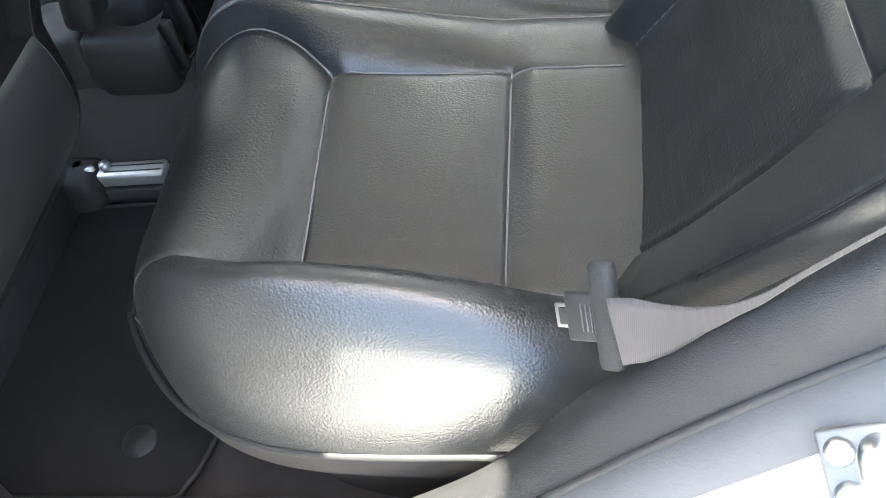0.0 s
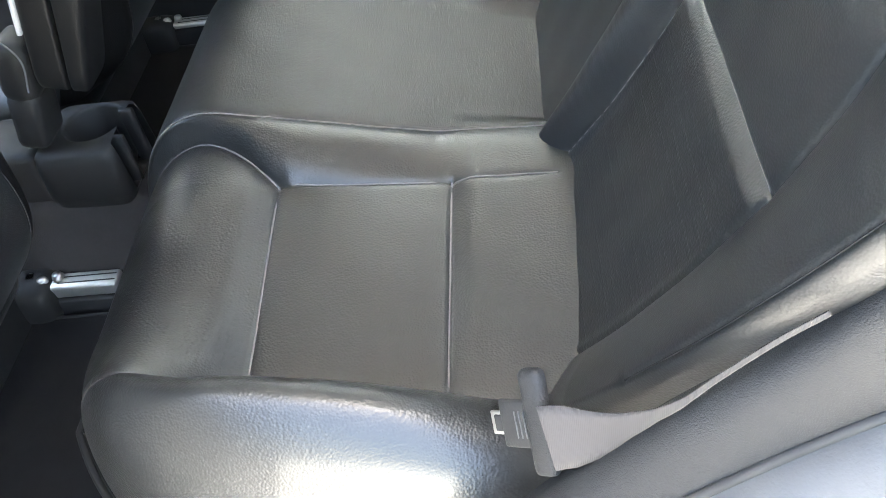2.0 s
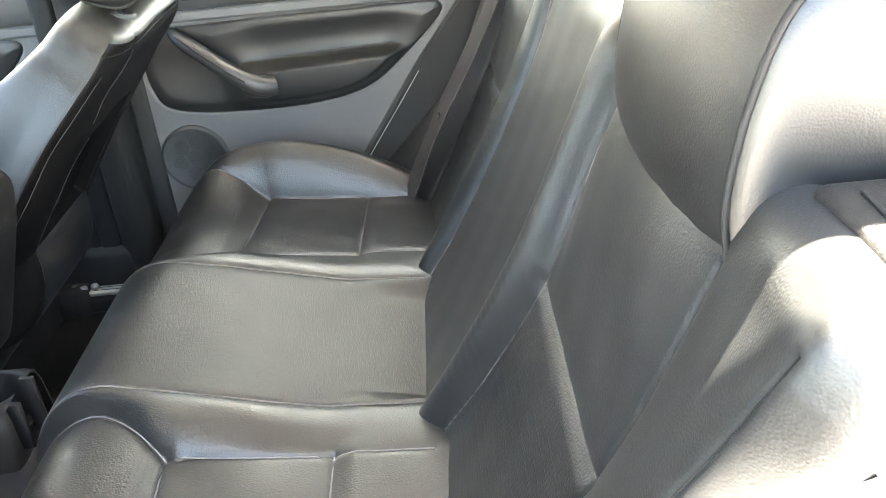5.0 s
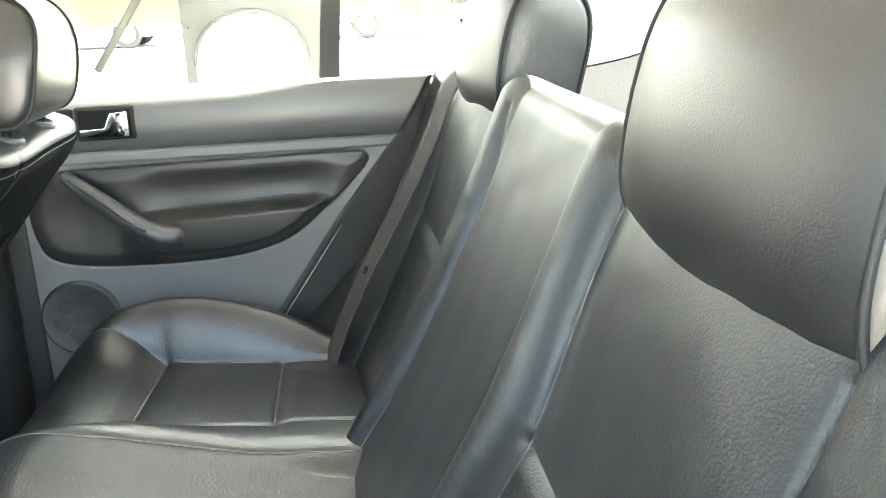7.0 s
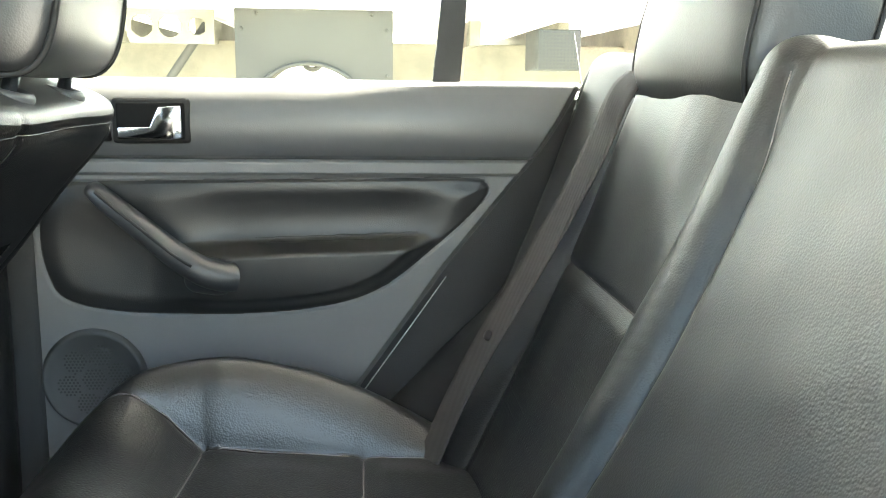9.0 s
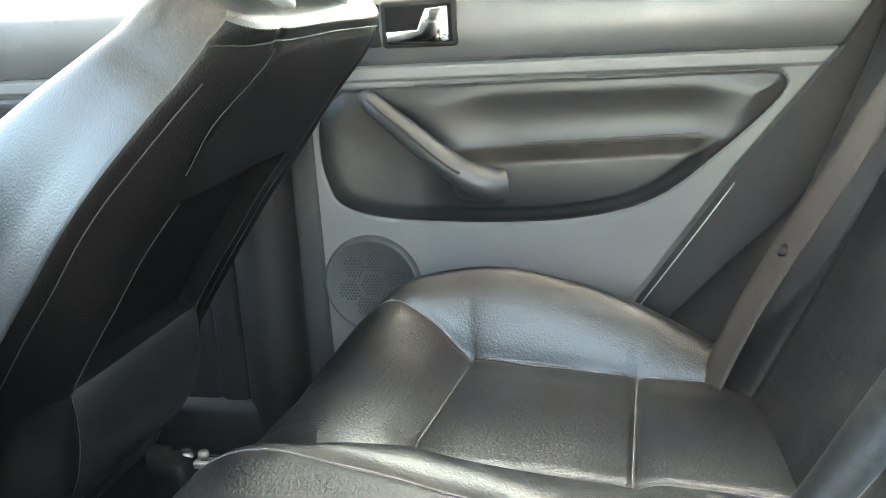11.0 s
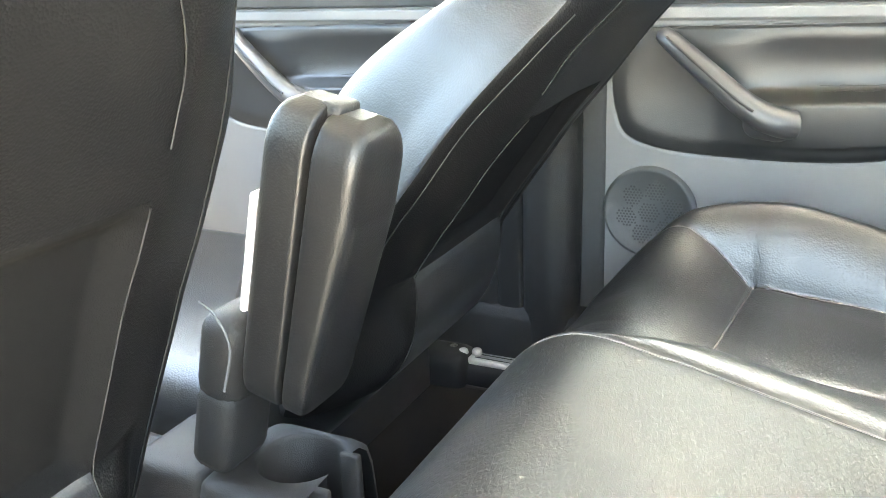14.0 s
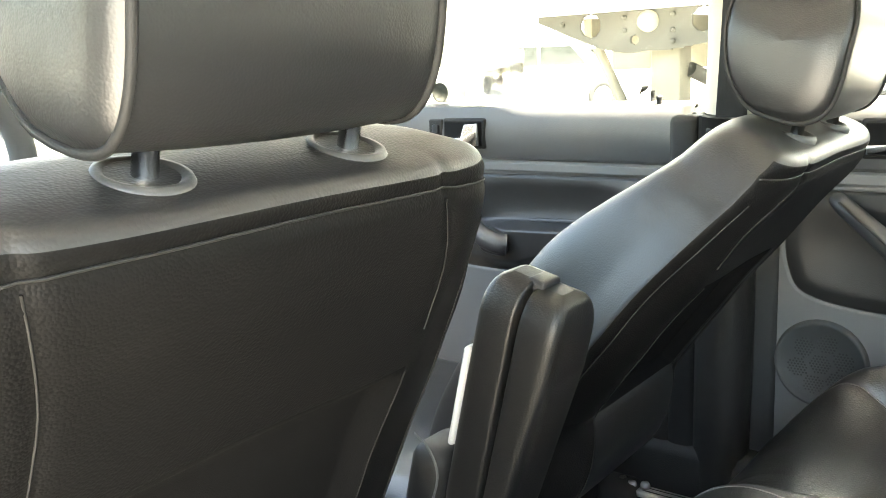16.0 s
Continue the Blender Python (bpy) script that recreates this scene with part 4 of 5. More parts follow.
# armrest, tipped up; its lid carries the rest
ARM = Matrix.Translation(Vector((-0.186, 0.004, 0.592)) - Vector((-0.23, 0.022, 0.27))) @ pose(0, 0, 0, 0, 14, 0)
ARM_PARENT = None
for name_, x0, x1, lab in (("armrest", -0.046, -0.0006, "raised black leather armrest lid"), ("underside", 0.0006, 0.046, "leather-covered armrest underside")):
    nz, na = 60, 72
    Q = np.zeros((nz, na, 3))
    hh = 0.268 if name_ == "armrest" else 0.263
    for i, u in enumerate(np.linspace(0, 1, nz)):
        e = max(0.0, 1 - max(0, (u - 0.82) / 0.18) ** 2.6) ** 0.5 if u > 0.82 else 1
        e0 = 0.86 + 0.14 * min(1, u / 0.08) ** 0.5
        for k in range(na):
            w = 2 * math.pi * k / na
            c, q = math.cos(w), math.sin(w)
            inward = (c > 0) == (x0 < -0.01)          # the halves lie flat on one another
            x = (x1 - x0) / 2 * math.copysign(abs(c) ** (0.16 if inward else 0.5), c) * ((0.94 + 0.06 * e) if inward else (0.2 + 0.8 * e)) * (1 if inward else e0)
            y = 0.040 * math.copysign(abs(q) ** 0.36, q) * (0.30 + 0.70 * e) * e0
            if x0 > 0:                                 # the underside thins out towards the hinge
                x = (x + (x1 - x0) / 2) * (0.55 + 0.45 * min(1, u / 0.7)) - (x1 - x0) / 2
            Q[i, k] = ((x0 + x1) / 2 + x, y, u * hh)
    p_ = grid_ob(name_, Q, LEATHER_ARM, ARM_PARENT or console, lab, close_v=True)
    if ARM_PARENT is None:
        ARM_PARENT = p_
        p_.matrix_basis = ARM
    for i in (0, nz - 1):
        mesh_ob("closure", [tuple(v) for v in Q[i]] + [tuple(Q[i].mean(0))], [(k, (k + 1) % na, na) for k in range(na)], PLASTIC_DARK, ARM_PARENT)
box("latch", (-0.010, -0.016, 0.254), (0.010, 0.016, 0.269), PLASTIC_DARK, ARM_PARENT, "black release latch", 0.004)
# pale strip stands in for a bright gap beside the armrest
box("gap_strip", (-0.052, -0.036, 0.075), (-0.045, 0.036, 0.185), WHITE_PL, ARM_PARENT, "pale strip put in for the bright gap beside the armrest", 0.003)
_arc = spline([(-0.085, -0.046, 0.075), (-0.066, -0.048, 0.070), (-0.048, -0.048, 0.045), (-0.050, -0.048, 0.0)], 14)
tube("hinge_trim", _arc, 0.0012, SEAL, ARM_PARENT, "pale metal hinge trim", sides=8)
part("hinge_bracket", rbox((0.05, 0.07, 0.09), 0.018, 3, (-0.074, 0.0, 0.01)), PLASTIC, ARM_PARENT, "black plastic hinge bracket")
box("hinge_foot", (-0.095, -0.035, -0.11), (-0.05, 0.035, -0.02), PLASTIC, ARM_PARENT, "", 0.012)

# ---- floor ----
_nx, _ny = 60, 90
_x = np.linspace(-1.35, 0.55, _nx)
_y = np.linspace(-0.70, 0.70, _ny)
XX, YY = np.meshgrid(_x, _y, indexing="ij")
ZZ = 0.262 + (0.075 + 0.080 * sm(-0.06, -0.16, XX)) * np.exp(-(YY / 0.085) ** 4) + 0.004 * np.sin(XX * 23 + YY * 11) * np.sin(YY * 19) + 0.06 * sm(0.60, 0.69, np.abs(YY)) + 0.3 * sm(-0.95, -1.3, XX)
fl = grid_ob("floor", np.stack([XX, YY, ZZ], 2), CARPET)
tagged(fl, "dark car carpet over the floor pan", "floor", kind="structure")
for sgn in (-1, 1):
    mt = thing("floor_mat", "dark pile floor mat with round fixing clip", "floor mat", "floor mats", at=(-0.24, sgn * 0.38, 0.268))
    ol = [(0.20, 0.10), (0.175, 0.19), (0.12, 0.215), (-0.2, 0.215), (-0.22, 0.19), (-0.22, -0.2), (0.19, -0.2)]
    ol = [tuple(p) for p in spline([(x, sgn * -1 * -y if sgn > 0 else -y) for x, y in ol] + [(ol[0][0], ol[0][1] if sgn > 0 else -ol[0][1])], 40)[:-1]]
    prism("carpet", ol, 0.0, 0.010, 2, MAT_CARPET, mt, "dark carpet pile")
    tube("edging", [(x, y, 0.009) for x, y in ol], 0.0038, PLASTIC, mt, "black bound edge", sides=6, closed=True)
    lathe("clip", [(0, 0.006), (0.006, 0.006), (0.008, 0.004), (0.017, 0.0045), (0.021, 0.002), (0.022, 0)], (0.10, sgn * 0.14, 0.010), (0, 0, 1), PLASTIC, mt, "round plastic fixing clip", 28)

# ---- side trims, door opening, paint ----
def strip(name, a, b, mat, label, bulge=0.0, n=40, m=10, cat="trim", flip=False):
    A, B = spline(a, n), spline(b, n)
    P = np.zeros((n, m, 3))
    for j in range(m):
        u = j / (m - 1)
        P[:, j] = A * (1 - u) + B * u + np.array((-0.45, 0.0, 0.6)) * bulge * math.sin(u * math.pi)
    ob = grid_ob(name, P, mat)
    return tagged(ob, label, cat, kind="structure")


for sgn, tag in ((-1, "near"), (1, "far")):
    def S(pts, s=sgn):
        return [(x, s * -y, z) for x, y, z in pts]
    k0 = S([(0.08, -0.645, 0.31), (0.20, -0.640, 0.38), (0.302, -0.640, 0.465), (0.385, -0.640, 0.58), (0.473, -0.645, 0.685), (0.557, -0.664, 0.784), (0.603, -0.700, 0.877), (0.645, -0.750, 0.955)])
    k1 = S([(0.10, -0.70, 0.30), (0.235, -0.70, 0.41), (0.348, -0.70, 0.525), (0.427, -0.70, 0.608), (0.49, -0.70, 0.668), (0.56, -0.70, 0.726), (0.636, -0.704, 0.786), (0.74, -0.71, 0.87)])
    k2 = S([(0.18, -0.735, 0.29), (0.32, -0.735, 0.45), (0.38, -0.735, 0.535), (0.428, -0.735, 0.588), (0.489, -0.735, 0.645), (0.545, -0.735, 0.694), (0.625, -0.737, 0.755), (0.74, -0.738, 0.835)])
    k3 = S([(0.22, -0.80, 0.24), (0.36, -0.805, 0.42), (0.44, -0.81, 0.51), (0.50, -0.81, 0.56), (0.57, -0.81, 0.62), (0.64, -0.80, 0.68), (0.72, -0.798, 0.745), (0.84, -0.79, 0.84)])
    if sgn > 0:
        k0 = [tuple(BR_O + BR_UP * h + BR_N * 0.012 + np.array((0, max(0.585, 0.553 + 0.327 * h + 0.083 * h * h), 0))) for h in (-0.2, -0.12, -0.03, 0.06, 0.16, 0.27, 0.37, 0.47)]
    strip("trim_side_" + tag, k0, k1, TRIM_PL, "black grained plastic trim beside the rear seat", 0.024 if sgn < 0 else 0.012)
    if sgn < 0:
        tube("trim_lip", spline(k1, 40), 0.004, RUBBER).name = "trim_lip"
        tagged(bpy.data.objects["trim_lip"], "black trim lip", "trim", kind="structure")
        strip("trim_seal", k1, k2, SEAL, "grey rubber door seal strip", 0.008)
        strip("body_paint", k2, k3, WHITE_PAINT, "white painted door opening", 0.006)
# quarter panels and sills
for sgn in (-1, 1):
    tagged(prism("body_side", [(0.16, 0.20), (0.36, 0.42), (0.50, 0.56), (0.62, 0.67), (0.78, 0.90), (1.9, 0.95), (1.95, 0.35), (1.3, 0.20)], min(sgn * 0.80, sgn * 0.83), max(sgn * 0.80, sgn * 0.83), 1, WHITE_PAINT),
           "white painted rear wing of the car", "car body", kind="structure")
    tagged(box("sill_" + ("near" if sgn < 0 else "far"), (-1.3, min(sgn * 0.70, sgn * 0.80), 0.16), (0.24, max(sgn * 0.70, sgn * 0.80), 0.30), WHITE_PAINT, bevel=0.015), "white painted door sill", "car body", kind="structure")
    tagged(box("sill_trim", (-1.25, min(sgn * 0.60, sgn * 0.71), 0.27), (0.10, max(sgn * 0.60, sgn * 0.71), 0.315), PLASTIC, bevel=0.012), "black plastic sill trim", "trim", kind="structure")

# added black cover keeps the sunlit white sill from glaring on the cushion
tagged(box("sill_plate", (-1.2, -0.795, 0.2985), (0.20, -0.69, 0.306), PLASTIC, bevel=0.003), "black plastic scuff plate added over the sunlit sill", "trim", kind="structure")
tagged(box("sill_cover", (-1.2, 0.645, 0.27), (-0.02, 0.72, 0.405), PLASTIC, bevel=0.02), "black plastic sill cover", "trim", kind="structure")

# striker on the near door opening
st = thing("door_striker", "zinc plated striker with steel loop on white paint", "door striker")
part("plate", rbox((0.050, 0.054, 0.005), 0.0022, 2), SCREWED, st)
tube("loop", spline([(0.006, 0.016, 0.0), (0.004, 0.016, 0.018), (0.002, 0.010, 0.024), (0.002, -0.010, 0.024), (0.004, -0.016, 0.018), (0.006, -0.016, 0.0)], 24), 0.006, STEEL, st, "steel loop", sides=12)
for p in ((-0.014, -0.010, 0.0025), (-0.014, 0.014, 0.0025)):
    lathe("screw", [(0, 0.004), (0.006, 0.004), (0.0085, 0.001), (0.0085, 0)], p, (0, 0, 1), STEEL, st, "", 16)
# it lies on the slope of the door opening
_sz = Vector((-0.35, -0.55, 0.76)).normalized()
_sx_ = Vector((0.72, -0.05, 0.30))
_sx_ = (_sx_ - _sz * _sx_.dot(_sz)).normalized()
_sy_ = _sz.cross(_sx_)
st.matrix_basis = Matrix.Translation((0.536, -0.752, 0.676)) @ Matrix((_sx_, _sy_, _sz)).transposed().to_4x4()

# ---- pillars, roof, glass ----
_rail_r = [(-1.25, 0.74, 0.93), (-0.95, 0.67, 1.06), (-0.69, 0.612, 1.215), (-0.60, 0.602, 1.275), (-0.487, 0.592, 1.320), (-0.335, 0.588, 1.343), (0.0, 0.590, 1.362), (0.35, 0.590, 1.35), (0.60, 0.60, 1.26), (0.80, 0.625, 1.12), (1.0, 0.66, 0.97)]
# the near rail bends inward so sun can pass the cuts in the roof
_rail_n = _rail_r[:6] + [(0.0, 0.605, 1.362), (0.33, 0.60, 1.352), (0.39, 0.505, 1.345), (0.58, 0.505, 1.285), (0.64, 0.56, 1.24), (0.80, 0.565, 1.13), (1.05, 0.62, 0.97)]
for sgn, tag in ((1, "far"), (-1, "near")):
    rail = spline([(x, sgn * y, z) for x, y, z in (_rail_r if sgn > 0 else _rail_n)], 60)
    tagged(tube("trim_roof_rail_" + tag, rail, 0.030, CREAM, sides=14, flat=0.75), "cream roof rail and windscreen pillar trim", "trim", kind="structure")
    tagged(tube("trim_roof_seal_" + tag, [(x, y + sgn * 0.018, z - 0.030 if z > 1.1 else z - 0.026) for x, y, z in rail[:44]], 0.006, RUBBER, sides=8), "black window seal", "trim", kind="structure")
    # far frame stands further out to keep sun off the far door
    tagged(tube("body_roof_frame_" + tag, [(x, y + (0.075 if sgn > 0 else -0.035), z + 0.012) for x, y, z in rail], 0.034, WHITE_PAINT, sides=12), "white painted roof, widened for shade and cut for sun patches frame", "car body", kind="structure")
    # pillar between the doors
    bp = [(sgn * 0.660, 0.95, -0.236, -0.118), (sgn * 0.652, 1.05, -0.230, -0.112), (sgn * 0.635, 1.17, -0.223, -0.106), (sgn * 0.612, 1.27, -0.215, -0.100), (sgn * 0.595, 1.36, -0.212, -0.095)]
    P = np.zeros((len(bp), 14, 3))
    for i, (y, z, xa, xb) in enumerate(bp):
        for j in range(14):
            u = j / 13
            P[i, j] = (xa + (xb - xa) * u, y + sgn * 0.03 * (1 - math.sin(u * math.pi) ** 0.4), z)
    tagged(grid_ob("pillar_" + tag, P, CREAM), "cream pillar trim between the doors", "trim", kind="structure")
    tagged(box("pillar_outer_" + tag, (-0.235, min(sgn * 0.695, sgn * 0.725), 0.30), (-0.115, max(sgn * 0.695, sgn * 0.725), 1.02), RUBBER, bevel=0.01), "black pillar behind the trim", "trim", kind="structure")
    tagged(tube("pillar_foot_" + tag, spline([(-0.205, sgn * 0.690, 0.28), (-0.20, sgn * 0.685, 0.40), (-0.195, sgn * 0.68, 0.6), (-0.195, sgn * 0.68, 0.8), (-0.19, sgn * 0.672, 0.955)], 16), [0.055 - 0.0 * i for i in range(16)], PLASTIC, sides=20, flat=0.8), "charcoal lower pillar trim", "trim", kind="structure")
    tagged(box("door_frame_bar_" + tag, (-0.112, min(sgn * 0.66, sgn * 0.69), 0.965), (-0.094, max(sgn * 0.66, sgn * 0.69), 1.36), RUBBER, bevel=0.003), "black window frame bar", "trim", kind="structure")
    # rear pillar
    cp = prism("rear_pillar_" + tag, [(0.655, 0.96), (0.68, 1.12), (0.60, 1.28), (0.74, 1.345), (1.16, 1.03), (1.20, 0.96)] if sgn > 0 else [(0.80, 0.96), (0.80, 1.16), (0.68, 1.295), (0.74, 1.345), (1.16, 1.03), (1.20, 0.96)], min(sgn * 0.60, sgn * 0.63), max(sgn * 0.60, sgn * 0.63), 1, CREAM)
    tagged(cp, "cream rear pillar trim", "trim", kind="structure")

_n = 40
XX, YY = np.meshgrid(np.linspace(-0.62, 0.74, _n), np.linspace(-0.60, 0.60, _n), indexing="ij")
ZZ = 1.415 - 0.05 * (YY / 0.6) ** 2 - 0.06 * (np.abs(XX - 0.05) / 0.7) ** 2.4
# near edge drawn in to clear the sun cut in the roof
YY = np.where(YY > 0, YY, YY * (1.0 - 0.10 * sm(0.36, 0.40, XX)))
tagged(grid_ob("ceiling", np.stack([XX, YY, ZZ], 2), HEADLINER), "cream cloth headliner", "headliner", kind="structure")
# the roof is unseen: it reaches over the door openings to shade the seats
_rx = np.array(sorted(list(np.linspace(-0.645, 0.775, 34)) + [0.4298, 0.4302, 0.5718, 0.5722, 0.7278, 0.7282]))
# near-edge cuts over the rear seat let two sun patches through
_re = np.where((_rx > 0.430) & (_rx < 0.572), 0.584, np.where(_rx > 0.728, 0.634, 0.772))
_rv = np.linspace(-1, 1, 40)
XX2 = np.repeat(_rx[:, None], 40, 1)
YY2 = np.where(_rv[None, :] < 0, _rv[None, :] * _re[:, None], _rv[None, :] * 0.70)
ZZ2 = 1.45 - 0.05 * (YY2 / 0.6) ** 2 - 0.06 * (np.abs(XX2 - 0.05) / 0.7) ** 2.4
tagged(grid_ob("roof", np.stack([XX2, YY2, ZZ2], 2), WHITE_PAINT), "white painted roof, widened for shade and cut for sun patches", "car body", kind="structure")


def quad_pane(name, c, mat, label, bow=0.0):
    a, b, d, e = [np.array(p, float) for p in c]
    n = 16
    P = np.zeros((n, n, 3))
    for i in range(n):
        for j in range(n):
            u, v = i / (n - 1), j / (n - 1)
            P[i, j] = (a * (1 - u) + b * u) * (1 - v) + (d * (1 - u) + e * u) * v
            P[i, j, 0] += bow * math.sin(u * math.pi)
    ob = grid_ob(name, P, mat)
    ob.visible_shadow = False
    return tagged(ob, label, "window", kind="structure")


quad_pane("window_1", [(0.74, -0.55, 1.345), (0.74, 0.55, 1.345), (1.17, -0.60, 1.035), (1.17, 0.60, 1.035)], REAR_GLASS, "tinted curved rear window", 0.05)
quad_pane("window_2", [(-0.63, -0.56, 1.35), (-0.63, 0.56, 1.35), (-1.35, -0.66, 0.93), (-1.35, 0.66, 0.93)], GLASS, "clear windscreen", -0.06)
_sx = spline([(0.70, 0.945), (0.80, 0.965), (0.93, 0.985), (1.03, 1.016), (1.12, 1.034), (1.22, 1.042)], 26)
_sy = np.linspace(-0.66, 0.66, 30)
_P = np.zeros((26, 30, 3))
for _i, (_x, _z) in enumerate(_sx):
    for _j, _yy in enumerate(_sy):
        _P[_i, _j] = (_x, _yy, _z + 0.012 * (abs(_yy) / 0.66) ** 6)
tagged(grid_ob("shelf", _P, SHELF), "grey felt parcel shelf behind the backrest", "parcel shelf", kind="structure")
for _s in (-1, 1):
    tagged(tube("trim_rear_window_seal", [(0.745, _s * 0.597, 1.338), (0.95, _s * 0.597, 1.192), (1.175, _s * 0.597, 1.03)], 0.005, RUBBER, sides=8), "black rear window seal", "trim", kind="structure")
lt = thing("seat_latch", "black plastic backrest latch plate beside the headrest", "latch", at=(0.722, -0.632, 1.003))
part("plate", rbox((0.090, 0.098, 0.020), 0.007, 3, (0, 0, 0)), PLASTIC, lt)
part("slot", rbox((0.026, 0.034, 0.004), 0.0015, 2, (0.004, -0.002, 0.0095)), RUBBER, lt, "dark latch slot")
part("button", rbox((0.012, 0.026, 0.008), 0.003, 2, (0.004, -0.002, 0.0105)), PLASTIC_DARK, lt)
part("rib", rbox((0.003, 0.05, 0.004), 0.0012, 2, (-0.026, 0.004, 0.0102)), PLASTIC, lt)
tagged(tube("shelf_lip", [(1.16, -0.60, 1.040), (1.19, 0.0, 1.045), (1.16, 0.60, 1.040)], 0.010, PLASTIC_DARK), "dark rear window seal", "trim", kind="structure")
tagged(box("boot_lid", (1.18, -0.70, 0.86), (1.75, 0.70, 0.975), WHITE_PAINT, bevel=0.03), "white painted boot lid", "car body", kind="structure")
tagged(box("pillar_shroud", (-0.375, 0.660, 0.28), (-0.275, 0.70, 0.64), PLASTIC, bevel=0.014), "charcoal pillar shroud beside the front seat", "trim", kind="structure")
tagged(box("pillar_cover", (-0.285, 0.658, 0.30), (-0.235, 0.70, 0.955), PLASTIC, bevel=0.012), "charcoal lower pillar cover", "trim", kind="structure")
tagged(box("bulkhead", (0.70, -0.68, 0.26), (0.72, 0.68, 0.95), PLASTIC_DARK), "dark wall behind the backrest", "wall", kind="structure")

tagged(box("wall_far", (-1.25, 0.726, 0.2), (0.72, 0.742, 0.955), RUBBER), "dark inner wall behind the door trims", "wall", kind="structure")

tagged(tube("trim_header", [(-0.615, -0.57, 1.345), (-0.635, 0.0, 1.372), (-0.615, 0.57, 1.345)], 0.028, CREAM, sides=12), "cream windscreen header trim", "trim", kind="structure")
# sun visor and grab handle on the far side
vs = thing("sun_visor", "cream fabric sun visor folded up", "sun visor", at=(-0.535, 0.36, 1.325))
part("flap", rbox((0.15, 0.32, 0.016), 0.0075, 3, (0, 0, 0), pose(0, 0, 0, 0, -18, 0)), CREAM, vs)
rod("hinge", (-0.06, 0.15, -0.015), (-0.06, 0.19, 0.0), 0.006, CREAM, vs)
gh = thing("grab_handle", "cream plastic grab handle on the roof rail", "grab handle", at=(-0.42, 0.555, 1.335))
tube("bar", spline([(-0.08, 0, 0.012), (-0.06, -0.02, -0.012), (0.06, -0.02, -0.012), (0.08, 0, 0.012)], 20), 0.009, CREAM, gh, sides=10)
for x in (-0.08, 0.08):
    part("mount", rbox((0.03, 0.026, 0.03), 0.008, 2, (x, 0.006, 0.016)), CREAM, gh)

# ---- seat belts ----
def ribbon(name, pts, wides, width, mat, parent, label="", thick=0.0016, n=60, taper=None):
    A = spline(pts, n)
    W = spline(wides, n)
    verts, faces = [], []
    for i in range(n):
        d = A[min(n - 1, i + 1)] - A[max(0, i - 1)]
        d /= np.linalg.norm(d)
        w = W[i] - d * W[i].dot(d)
        w /= np.linalg.norm(w)
        nn = np.cross(d, w)
        wi = width if not taper else width * float(np.interp(i / (n - 1), *taper))
        for k in range(7):
            u = k / 6 - 0.5
            verts.append(A[i] + w * wi * u + nn * thick / 2)
        for k in range(6, -1, -1):
            u = k / 6 - 0.5
            verts.append(A[i] + w * wi * u - nn * thick / 2)
    return mesh_ob(name, verts, grid_faces(n, 14, False, True), mat, parent, label)


def on_back(y, h, lift):
    return tuple(back_point(np.array(float(y)), np.array(float(h))) + BR_N * lift)


rb = thing("rear_seat_belt", "grey webbing belt lying over the far side wing", "seat belt", "rear seat belts")
_W = tuple(np.array((0, 1, 0)) + 0.36 * BR_N)
_p = [tuple(BR_O + BR_UP * h + BR_N * n + np.array((0, y, 0))) for y, h, n in ((0.520, 0.500, 0.022), (0.512, 0.465, 0.033), (0.506, 0.38, 0.029), (0.505, 0.264, 0.031), (0.506, 0.148, 0.037), (0.508, 0.06, 0.037), (0.509, -0.03, 0.030))]
ribbon("webbing", _p, [_W] * 7, 0.047, WEBBING, rb, "grey woven webbing")
lathe("button", [(0, 0.005), (0.005, 0.005), (0.0065, 0.003), (0.0065, 0)], BR_O + BR_UP * 0.148 + BR_N * 0.038 + np.array((0, 0.505, 0)), (-0.894, -0.2, 0.447), PLASTIC_DARK, rb, "black stop button", 18)
box("guide", np.array(on_back(0.525, 0.53, 0.0)) - np.array((0.005, 0.03, 0.006)), np.array(on_back(0.525, 0.53, 0.0)) + np.array((0.04, 0.03, 0.010)), PLASTIC_DARK, rb, "black belt guide")

lb = thing("rear_seat_belt", "grey webbing belt with black tongue on the near side", "seat belt", "rear seat belts")
ribbon("webbing", [(0.404, -0.645, 0.660), (0.440, -0.652, 0.675), (0.481, -0.664, 0.713), (0.507, -0.6695, 0.749), (0.534, -0.6765, 0.788), (0.556, -0.680, 0.812)],
       [(0.12, -0.55, -0.80), (0.15, -0.5, -0.80), (0.25, -0.45, -0.75), (0.3, -0.45, -0.6), (0.4, -0.4, -0.6), (0.4, -0.4, -0.6)], 0.047, WEBBING, lb, "twisted grey webbing", taper=([0, 0.09, 0.18, 0.27, 0.36, 0.48, 0.66, 1], [1, 0.95, 0.72, 0.38, 0.17, 0.09, 0.07, 0.06]))
_m = Matrix.Translation((0.400, -0.626, 0.652)) @ Matrix(((0.80, 0.10, -0.59), (-0.40, -0.62, -0.67), (0.44, -0.78, 0.45))).to_4x4()
